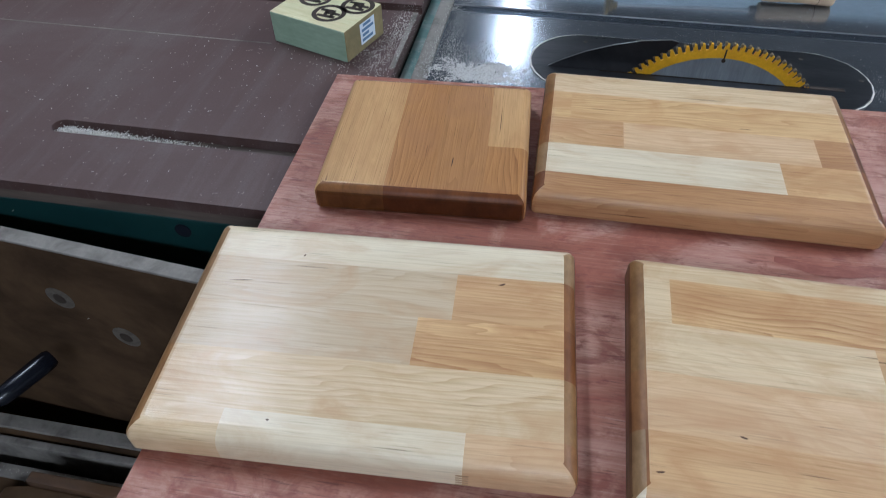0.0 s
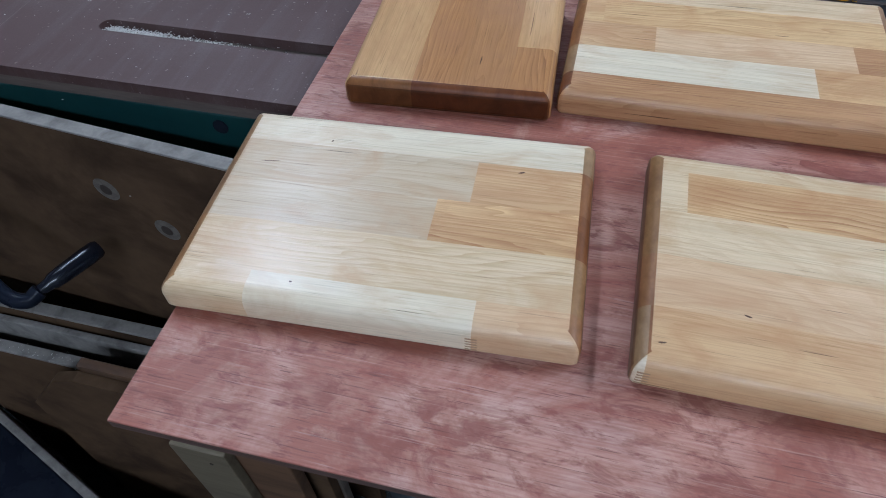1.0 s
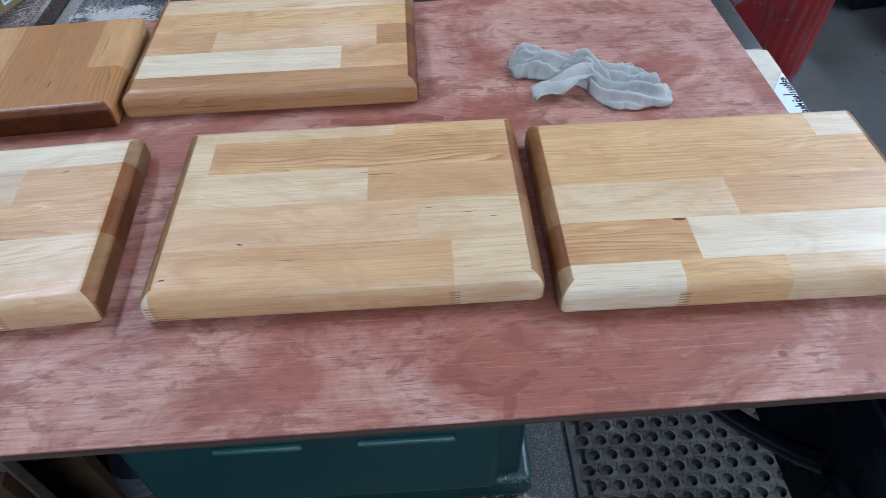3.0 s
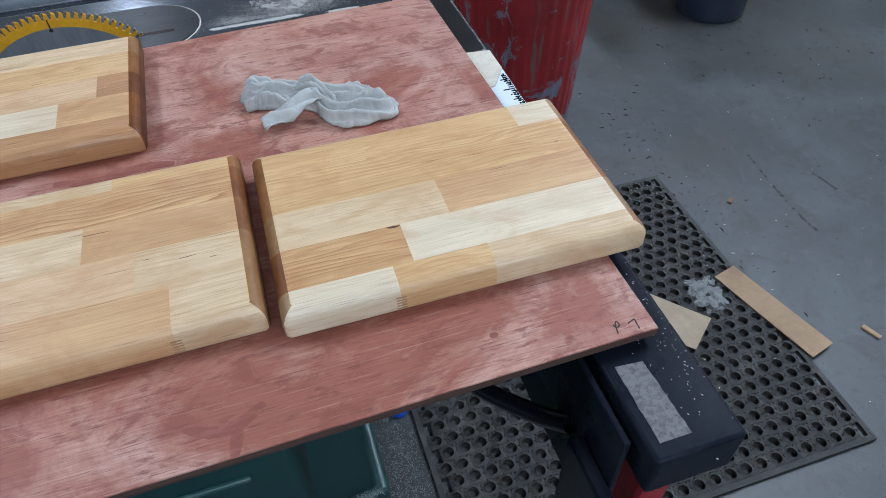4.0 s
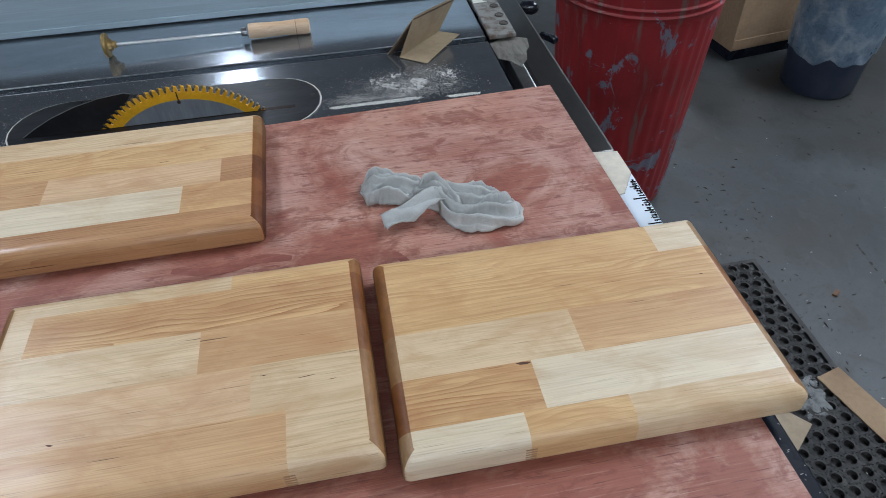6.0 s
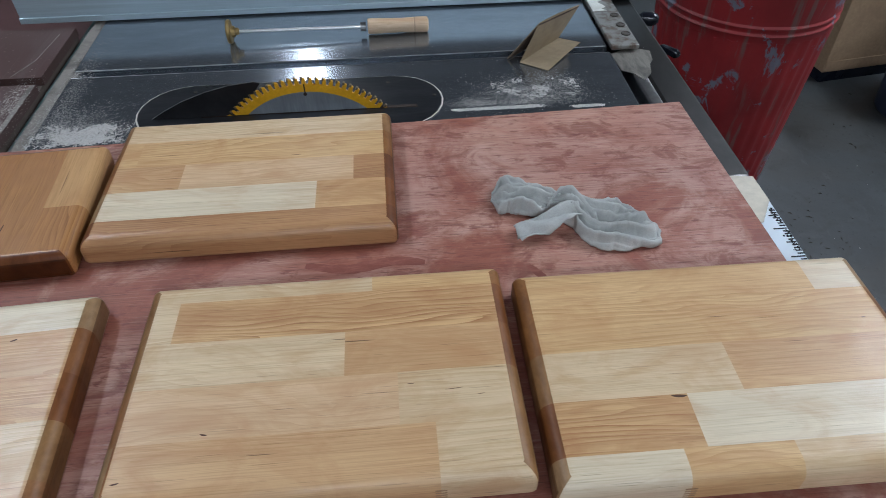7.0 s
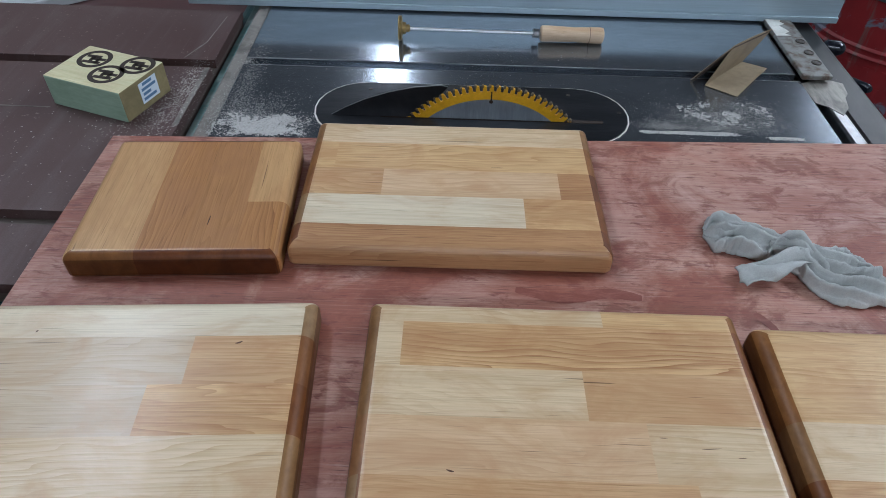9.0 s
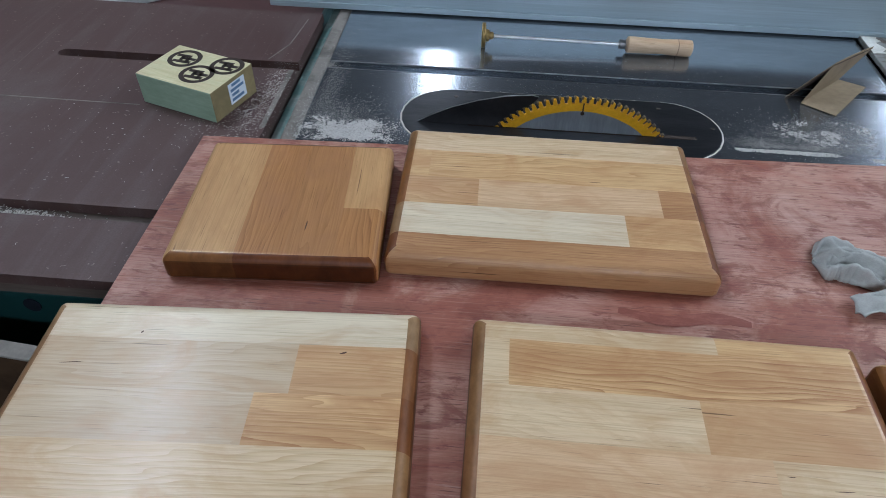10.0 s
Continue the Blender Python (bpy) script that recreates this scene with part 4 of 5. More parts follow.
# ---- rag ----
def rag():
    """A crumpled grey rag pulled together in the middle: two gathered lobes, a pinch and a loose tail."""
    ob = thing("rag", pose(0, 0, 0), "crumpled grey cotton rag lying on the plywood", "rag")

    def fold(name, bm):
        p = part(name, bm, CLOTH, ob, "", 180)
        mod = p.modifiers.new("thickness", "SOLIDIFY")
        mod.thickness, mod.offset = 0.0012, 1

    def profile(stops, q):
        for (q0, v0), (q1, v1) in zip(stops, stops[1:]):
            if q <= q1:
                k = (q - q0) / (q1 - q0)
                k = k * k * (3 - 2 * k)
                return v0 + (v1 - v0) * k
        return stops[-1][1]

    def gathered(name, spine, widths, heights, count, swirl, seed, n=130, m=90):
        # a bunched length of cloth: pleats run along the spine and swing with it
        line = curve_points([(x, y, 0) for x, y in spine], 40)
        bm = bmesh.new()
        rows = []
        for i in range(n + 1):
            q = i / n
            f = q * (len(line) - 1)
            k = min(int(f), len(line) - 2)
            c = line[k].lerp(line[k + 1], f - k)
            d = (line[min(k + 3, len(line) - 1)] - line[max(k - 3, 0)]).normalized()
            side = Vector((-d.y, d.x, 0))
            w, h = profile(widths, q), profile(heights, q)
            row = []
            for j in range(m + 1):
                v = 2 * j / m - 1
                rim = 1 + 0.16 * noise.noise(Vector((q * 9, 3 if v > 0 else -3, seed))) + 0.07 * noise.noise(Vector((q * 26, v, seed + 5)))
                warp = noise.noise(Vector((q * 3, v * 1.2, seed)))
                small = noise.noise(Vector((q * 9, v * 4, seed + 2)))
                ph = count * (v + swirl * (q - 0.5) ** 2 + 0.22 * warp + 0.03 * small)
                ridge = (1 - abs(math.sin(ph))) ** 1.3
                second = (1 - abs(math.sin(2.2 * ph + 3.0 * warp + 1.0))) ** 1.6
                cross = abs(noise.noise(Vector((q * 4, v * 2.0, seed + 9))))
                dome = max(0.0, 1 - v * v) ** 0.42
                z = h * dome * (0.30 + 0.62 * ridge + 0.20 * second - 0.22 * cross) + 0.0012
                slip = 0.0012 * noise.noise(Vector((q * 10, v * 5, seed + 4)))
                p = c + side * (w * v * rim + slip)
                row.append(bm.verts.new((p.x + slip, p.y, SHEET + max(0.0008, z))))
            rows.append(row)
        for r0, r1 in zip(rows, rows[1:]):
            for j in range(m):
                bm.faces.new((r0[j], r1[j], r1[j + 1], r0[j + 1]))
        fold(name, bm)

    gathered("crumple", [(0.594, 0.430), (0.612, 0.426), (0.636, 0.413), (0.664, 0.400)], [(0, 0.006), (0.18, 0.025), (0.45, 0.0235), (0.75, 0.016), (1, 0.011)], [(0, 0.004), (0.25, 0.022), (0.6, 0.019), (1, 0.022)], 4.5, 1.2, 1.3)
    gathered("fan", [(0.648, 0.408), (0.672, 0.393), (0.698, 0.377), (0.720, 0.373), (0.738, 0.384)], [(0, 0.010), (0.2, 0.015), (0.5, 0.034), (0.8, 0.033), (0.94, 0.022), (1, 0.007)], [(0, 0.018), (0.2, 0.025), (0.5, 0.021), (0.85, 0.017), (1, 0.003)], 8.0, 1.7, 4.1, 150, 110)
    gathered("knot", [(0.642, 0.396), (0.656, 0.405), (0.673, 0.396), (0.686, 0.376), (0.688, 0.354)], [(0, 0.006), (0.4, 0.012), (0.75, 0.012), (1, 0.005)], [(0, 0.012), (0.4, 0.029), (0.75, 0.022), (1, 0.004)], 3.2, 0.8, 6.7, 80, 60)
    bm = bmesh.new()
    tail = []
    for i in range(29):
        q = i / 28
        row = []
        for j in range(13):
            v = j / 12
            x = 0.670 - 0.062 * q + 0.004 * v
            y = 0.392 - 0.016 * q - 0.021 * v * (0.75 + 0.35 * q) + 0.002 * math.sin(9 * q)
            z = 0.017 * (1 - q) ** 0.7 * (1 - 0.4 * v) + 0.006 * abs(math.sin(4 * q + 4 * v)) + 0.002 * noise.noise(Vector((q * 8, v * 6, 2))) + 0.0022
            row.append(bm.verts.new((x, y, SHEET + z)))
        tail.append(row)
    for r0, r1 in zip(tail, tail[1:]):
        for j in range(12):
            bm.faces.new((r0[j], r1[j], r1[j + 1], r0[j + 1]))
    fold("tail", bm)


rag()

# ---- small things on the saw and outfeed table ----
iron = thing("branding_iron", pose(0.2725, 0.8310, TOP), "branding iron with brass stamp and pale wooden handle", "branding iron")
AX = pose(0, 0, 0.0169, 0, 90, 1.6)
part("stamp", lathe(bmesh.new(), [(0.0140, -0.0026), (0.0162, -0.0024), (0.0168, -0.0016), (0.0168, 0.0016), (0.0162, 0.0024), (0.0085, 0.0034), (0.0075, 0.0080)], 28, AX), BRASS, iron, "round brass stamp", 40)
part("collar", lathe(bmesh.new(), [(0.0048, 0.0080), (0.0052, 0.0085), (0.0050, 0.0125), (0.0034, 0.0140)], 16, AX), BRASS, iron, "", 40)
part("rod", lathe(bmesh.new(), [(0.0021, 0.012), (0.0021, 0.192)], 12, pose(0, 0, 0.0169, 0, 91.2, 1.6)), CHROME, iron, "thin bright steel rod", 40)
part("ferrule", lathe(bmesh.new(), [(0.006, 0.186), (0.0062, 0.187), (0.0062, 0.193), (0.006, 0.194)], 16, pose(0, 0, 0.0169, 0, 91.2, 1.6)), IRON_BRIGHT, iron, "", 40)
hnd = part("handle", lathe(bmesh.new(), [(0.0096, 0.1965), (0.0108, 0.1975), (0.0111, 0.204), (0.0104, 0.227), (0.0100, 0.245), (0.0108, 0.262), (0.0110, 0.2635), (0.0105, 0.2645), (0.0110, 0.2655), (0.0112, 0.279), (0.0105, 0.2835), (0.0075, 0.285)], 28, pose(0, 0, 0.0169, 0, 91.2, 1.6)), HANDLE_WOOD, iron, "pale turned wooden handle", 40)
part("burnt_ring", lathe(bmesh.new(), [(0.01055, 0.2641), (0.01078, 0.2643), (0.01078, 0.2647), (0.01055, 0.2649)], 28, pose(0, 0, 0.0169, 0, 91.2, 1.6)), PLANK, hnd)

# folded sandpaper
def sheet_between(bm, rows, mat):
    grid = [[bm.verts.new(p) for p in row] for row in rows]
    for a, b in zip(grid, grid[1:]):
        for j in range(len(a) - 1):
            bm.faces.new((a[j], b[j], b[j + 1], a[j + 1])).material_index = mat


def lerp_rows(a0, a1, b0, b1, n=6, bow=0.0):
    out = []
    for i in range(n + 1):
        t = i / n
        p0, p1 = Vector(a0).lerp(Vector(b0), t), Vector(a1).lerp(Vector(b1), t)
        out.append([p0.lerp(p1, k / 6) + Vector((0, 0, bow * math.sin(math.pi * k / 6) * (0.4 + 0.6 * t))) for k in range(7)])
    return out


paper = thing("sandpaper", pose(0, 0, 0), "folded sheet of brown sandpaper standing on the saw", "sandpaper")
LOW = TOP + 0.0012
BACK0, BACK1 = (0.659, 0.741, LOW), (0.726, 0.807, LOW)
FOOT0, FOOT1 = (0.675, 0.729, LOW), (0.742, 0.795, LOW)
RIDGE0, RIDGE1 = (0.699, 0.737, TOP + 0.0530), (0.768, 0.799, TOP + 0.0475)
TOE0, TOE1 = (0.709, 0.703, LOW), (0.770, 0.776, TOP + 0.0025)
# the dark liner puts the shade inside the fold into its colour
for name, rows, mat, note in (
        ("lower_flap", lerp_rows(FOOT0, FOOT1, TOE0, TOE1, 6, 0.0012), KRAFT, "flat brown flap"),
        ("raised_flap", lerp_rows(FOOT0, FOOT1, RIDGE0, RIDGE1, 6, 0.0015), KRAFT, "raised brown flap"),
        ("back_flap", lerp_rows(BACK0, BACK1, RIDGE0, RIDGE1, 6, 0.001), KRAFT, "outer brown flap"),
        ("grit_side", lerp_rows((0.6625, 0.7405, LOW), (0.729, 0.806, LOW), (0.699, 0.7365, TOP + 0.0512), (0.767, 0.798, TOP + 0.0458), 6, 0.0), KRAFT_DARK, "grit inside the fold, dark with painted shade")):
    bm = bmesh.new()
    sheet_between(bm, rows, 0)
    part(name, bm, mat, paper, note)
for ob in list(paper.children):
    md = ob.modifiers.new("thickness", "SOLIDIFY")
    md.thickness, md.offset = 0.0007, 0

# stamped pine block
block = thing("pine_block", pose(-0.131, 0.638, TOP + 0.0002, 0, 0, -19), "green treated pine block with three burnt round stamps", "wood block")
BW, BD, BH = 0.109, 0.0785, 0.039
bm = box(bmesh.new(), 0, BW, 0, BD, 0, BH, 0.0012)
finish(bm)
for f in bm.faces:
    f.material_index = 1 if f.normal.z > 0.7 else 2 if f.normal.x > 0.7 else 0
part("body", bm, [PINE_GREEN, PINE_TOP, PINE_END], block)


def stamp_mark(u, v):
    bm = bmesh.new()
    r0, r1, n = 0.0150, 0.0208, 36
    a = [bm.verts.new((r0 * math.cos(2 * math.pi * k / n), r0 * math.sin(2 * math.pi * k / n), 0)) for k in range(n)]
    b = [bm.verts.new((r1 * math.cos(2 * math.pi * k / n), r1 * math.sin(2 * math.pi * k / n), 0)) for k in range(n)]
    for k in range(n):
        bm.faces.new((a[k], b[k], b[(k + 1) % n], a[(k + 1) % n]))
    for x0, x1, y0, y1 in ((-0.013, 0.006, 0.003, 0.0085), (-0.006, 0.0145, -0.0025, 0.0028), (-0.0125, 0.011, -0.0105, -0.005), (-0.0055, -0.001, -0.005, 0.006), (0.003, 0.0075, -0.009, 0.004)):
        box(bm, x0, x1, y0, y1, 0, 0.0001)
    part("burnt_stamp", bm, CHAR, block, "burnt round mark", m=pose(u, v, BH + 0.00025, 0, 0, 8))


for u, v in ((0.030, 0.053), (0.087, 0.060), (0.067, 0.029)):
    stamp_mark(u, v)
lab = part("price_label", box(bmesh.new(), BW + 0.0001, BW + 0.0004, 0.030, 0.060, 0.008, 0.034), LABEL_WHITE, block, "small white and blue label")
bm = bmesh.new()
for k, (a, b) in enumerate(((0.033, 0.055), (0.034, 0.047), (0.033, 0.057), (0.036, 0.052))):
    box(bm, BW + 0.0004, BW + 0.0006, a, b, 0.011 + 0.006 * k, 0.0145 + 0.006 * k)
part("print", bm, LABEL_BLUE, lab)

# ---- under and beside the outfeed table ----
side = thing("leaning_panel", pose(-0.07, 0.2700, 0, 0, 0, -5.2), "stained brown plywood panel with a dusty top edge", "panel")
part("sheet", box(bmesh.new(), -1.1, 0.055, 0, 0.0150, 0.0, 0.8335), PANEL, side)
part("top_edge", box(bmesh.new(), -1.1, 0.055, -0.0005, 0.0155, 0.8337, 0.8365, 0.001), DUSTY_EDGE, side, "dusty pale edge")
for hx, hz in ((-0.185, 0.757), (-0.126, 0.711)):
    part("dent", lathe(bmesh.new(), [(0.016, 0), (0.012, 0.0008)], 18, pose(hx, -0.0002, hz, 90)), PANEL_RING, side, "pale-ringed dark dent")
    part("hole", lathe(bmesh.new(), [(0.0075, 0), (0.006, 0.001)], 18, pose(hx, -0.0010, hz, 90)), CHAR, side)
crank = thing("hand_crank", pose(0, 0, 0), "black hand crank with a plastic grip", "crank")
part("arm", tube(bmesh.new(), curve_points([(-0.50, 0.307, 0.70), (-0.49, 0.27, 0.715), (-0.45, 0.225, 0.725), (-0.39, 0.195, 0.715), (-0.345, 0.176, 0.685), (-0.322, 0.178, 0.678), (-0.313, 0.191, 0.682)], 6), 0.009, 12), BLACK, crank, "curved black steel arm", 60)
gd = Vector((-0.283, 0.261, 0.682)) - Vector((-0.313, 0.191, 0.682))
gm = Matrix.Translation((-0.313, 0.191, 0.682)) @ gd.to_track_quat("Z", "Y").to_matrix().to_4x4()
part("grip", lathe(bmesh.new(), [(0.006, 0.0), (0.0075, 0.012), (0.0095, 0.016), (0.0105, 0.03), (0.0112, 0.060), (0.0108, gd.length - 0.004), (0.009, gd.length)], 22, gm), BLACK_PLASTIC, crank, "smooth black plastic grip", 40)
crate = thing("offcut_crate", pose(0, 0, 0), "dark wooden crate with dusty rims under the table", "crate")
part("back_board", box(bmesh.new(), -0.66, -0.12, 0.245, 0.2595, 0.0, 0.512, 0.002), PANEL, crate)
part("back_rim", box(bmesh.new(), -0.66, -0.12, 0.2440, 0.2610, 0.5122, 0.518, 0.001), DUSTY_EDGE, crate, "dusty rim")
part("second_rim", box(bmesh.new(), -0.66, -0.13, 0.2310, 0.2415, 0.0, 0.498, 0.002), DUSTY_EDGE, crate, "dusty rim")
part("front_board", box(bmesh.new(), -0.66, -0.14, 0.200, 0.214, 0.0, 0.468, 0.002), PANEL, crate)
part("front_rim", box(bmesh.new(), -0.66, -0.14, 0.1985, 0.2155, 0.4682, 0.473, 0.001), DUSTY_EDGE, crate, "dusty rim")
part("floor_board", box(bmesh.new(), -0.66, -0.14, 0.2142, 0.2308, 0.20, 0.36), PLANK_DARK, crate)
solid("offcut_sheet", slab(bmesh.new(), [(-0.48, 0.0), (-0.02, 0.0), (-0.02, 0.512), (-0.345, 0.512), (-0.385, 0.494), (-0.465, 0.40)], -0.008, 0.008, 0.001), PANEL, "dark brown board offcut with a clipped corner", "board", pose(0, 0.172, 0, 90, 0, 0))
solid("orange_offcut", box(bmesh.new(), -0.345, -0.20, 0.1805, 0.1945, 0.0, 0.524, 0.002), PLANK, "orange-brown plank offcut standing behind a board", "plank", group="leaning planks")
solid("pale_plank", box(bmesh.new(), -0.183, -0.110, 0.118, 0.133, 0.0, 0.511, 0.002), PLANK_PALE, "pale narrow plank standing under the plywood", "plank", group="leaning planks")
solid("brown_plank", box(bmesh.new(), -0.190, -0.040, 0.1335, 0.1535, 0.0, 0.521, 0.003), PLANK, "rough orange-brown plank standing under the plywood", "plank", group="leaning planks")
solid("dark_plank", box(bmesh.new(), -0.13, -0.017, 0.1815, 0.1975, 0.0, 0.56, 0.002), PLANK_DARK, "dark brown plank standing under the plywood", "plank", group="leaning planks")
pale_hole = lathe(bmesh.new(), [(0.0028, 0), (0.0022, 0.0006)], 12, pose(-0.136, 0.1178, 0.478, 90))
part("screw_hole", pale_hole, CHAR, bpy.data.objects["pale_plank"])
tray = thing("black_tray", pose(-0.60, -0.055, 0, 0, 0, -20), "black steel tray with a worn grey rim under the table", "tray")
part("body", box(bmesh.new(), -0.3, 0.40, -0.34, 0.20, 0.0, 0.20, 0.004), BLACK, tray)
part("rim", box(bmesh.new(), -0.3, 0.40, 0.20, 0.214, 0.0, 0.235, 0.003), DUSTY_EDGE, tray, "worn grey rim")
hose_line = curve_points([(0.045, 0.334, 0.36), (0.052, 0.290, 0.28), (0.075, 0.262, 0.18), (0.105, 0.245, 0.105), (0.145, 0.205, 0.070), (0.19, 0.12, 0.062), (0.21, 0.00, 0.062)], 18)
hose = thing("dust_hose", pose(0, 0, 0), "grey ribbed dust hose on the floor by the saw", "hose")
part("ribbed_tube", tube(bmesh.new(), hose_line, 0.055, 20, 0.045), HOSE, hose, "", 70)
part("cuff", tube(bmesh.new(), [(0.044, 0.340, 0.375), (0.047, 0.318, 0.33), (0.050, 0.300, 0.298)], 0.0595, 24), BLACK_PLASTIC, hose, "black rubber cuff", 60)

# ---- red bin ----
RED2 = material("chipped_red_paint", (0.3, 0.02, 0.02), 0.5)
n = Nodes(RED2)
chips = n.noise(n.coords((11, 11, 8)), 1.0, 6, 0.68, 0.6)
rub = n.noise(n.coords((45, 45, 5)), 1.0, 4, 0.6)
tone = n.noise(n.coords((6, 6, 5)), 1.0, 5, 0.6)
c = n.ramp(tone, [(0.35, (0.30, 0.020, 0.022)), (0.7, (0.19, 0.013, 0.015))])
c = n.mix(n.ramp(rub, [(0.58, (0, 0, 0)), (0.70, (0.65, 0.65, 0.65))]), c, (0.13, 0.125, 0.105))
c = n.mix(n.ramp(chips, [(0.575, (0, 0, 0)), (0.605, (0.85, 0.85, 0.85))]), c, (0.15, 0.19, 0.235))
n.colour(c)
n.rough(tone, 0.42, 0.62)
can = thing("rubbish_bin", pose(1.370, 1.440, 0) @ Matrix.Diagonal((0.98, 0.98, 1.045, 1)), "red ribbed metal bin with chipped paint, on the floor", "bin")
part("body", lathe(bmesh.new(), [(0.160, 0.0), (0.168, 0.004), (0.170, 0.03)], 144), RED2, can, "", 60)
bm = bmesh.new()
lathe(bm, [(0.171, 0.03), (0.1745, 0.07), (0.2075, 0.54), (0.2105, 0.575)], 144, None, 0.011, 36)
part("ribbed_wall", bm, RED2, can, "vertical ribs with worn paint", 50)
part("upper_band", lathe(bmesh.new(), [(0.211, 0.575), (0.2125, 0.588), (0.2165, 0.593), (0.2125, 0.598), (0.2128, 0.605), (0.2168, 0.610), (0.2132, 0.615), (0.220, 0.70), (0.221, 0.71)], 96), RED2, can, "", 40)
part("rim", lathe(bmesh.new(), [(0.221, 0.708), (0.227, 0.712), (0.229, 0.718), (0.226, 0.724), (0.213, 0.722), (0.208, 0.70)], 96), ZINC, can, "grey rolled rim", 50)

# ---- second bin, boxes and things on the floor ----
tub = thing("waste_tub", pose(2.340, 1.825, 0), "dark blue plastic tub with a clear bag over it", "bin")
part("body", lathe(bmesh.new(), [(0.118, 0.0), (0.126, 0.01), (0.140, 0.22), (0.148, 0.40)], 48), BAG, tub, "", 50)
bm = bmesh.new()
rings = []
for i in range(10):
    ring = []
    for k in range(60):
        a = 2 * math.pi * k / 60
        low = 0.15 + 0.05 * noise.noise(Vector((math.cos(a) * 2, math.sin(a) * 2, 4)))
        z = 0.42 - (0.42 - low) * i / 9
        r = 0.152 - 0.030 * (0.42 - z) + 0.008 * noise.noise(Vector((math.cos(a) * 5, math.sin(a) * 5, z * 14)))
        ring.append(bm.verts.new((r * math.cos(a), r * math.sin(a), z)))
    rings.append(ring)
for a, b in zip(rings, rings[1:]):
    for k in range(60):
        bm.faces.new((a[k], a[(k + 1) % 60], b[(k + 1) % 60], b[k]))
part("bag", bm, BAG_CLEAR, tub, "crumpled translucent plastic bag", 60)


def carton(x, y, w, d, h, spin, label):
    ob = thing("cardboard_box", pose(x, y, 0, 0, 0, spin), label, "box", "cardboard boxes")
    # a black block stands in for the shaded gap beneath the box
    part("base", box(bmesh.new(), 0.01, w - 0.01, 0.01, d - 0.01, 0.0, 0.045), BLACK, ob, "black block in place of the shaded gap")
    part("body", box(bmesh.new(), 0, w, 0, d, 0.0455, h, 0.002), CARD, ob)
    part("flap", box(bmesh.new(), 0.004, w - 0.004, -0.003, -0.0005, 0.055, 0.09), CARD, ob)


carton(2.10, 2.045, 0.34, 0.40, 0.50, 8, "brown cardboard box over a shaded gap filled in black, closed")
carton(2.50, 2.115, 0.70, 0.40, 0.50, 8, "wide brown cardboard box over a shaded gap filled in black")
solid("board_scrap", box(bmesh.new(), -0.11, 0.11, -0.035, 0.035, 0.0, 0.018, 0.002), speckled("weathered_white", (0.42, 0.43, 0.43), (0.26, 0.27, 0.27), (10, 40, 10), (0.6, 0.8)), "weathered white board scrap on the floor", "board", pose(2.93, 1.90, 0, 0, 0, 20))
solid("card_strip", slab(bmesh.new(), [(1.566, 0.616), (1.631, 0.633), (1.650, 0.56), (1.704, 0.359), (1.636, 0.342), (1.590, 0.52)], 0.0125, 0.0150), CARD, "long brown cardboard strip on the rubber mat", "cardboard")
solid("card_scrap", slab(bmesh.new(), [(1.345, 0.665), (1.380, 0.630), (1.486, 0.508), (1.404, 0.443), (1.377, 0.471), (1.345, 0.55)], 0.0125, 0.0145), speckled("grey_card", (0.36, 0.28, 0.19), (0.30, 0.23, 0.155), (10, 10, 10), (0.75, 0.9)), "torn pale brown cardboard scrap on the mat", "cardboard")


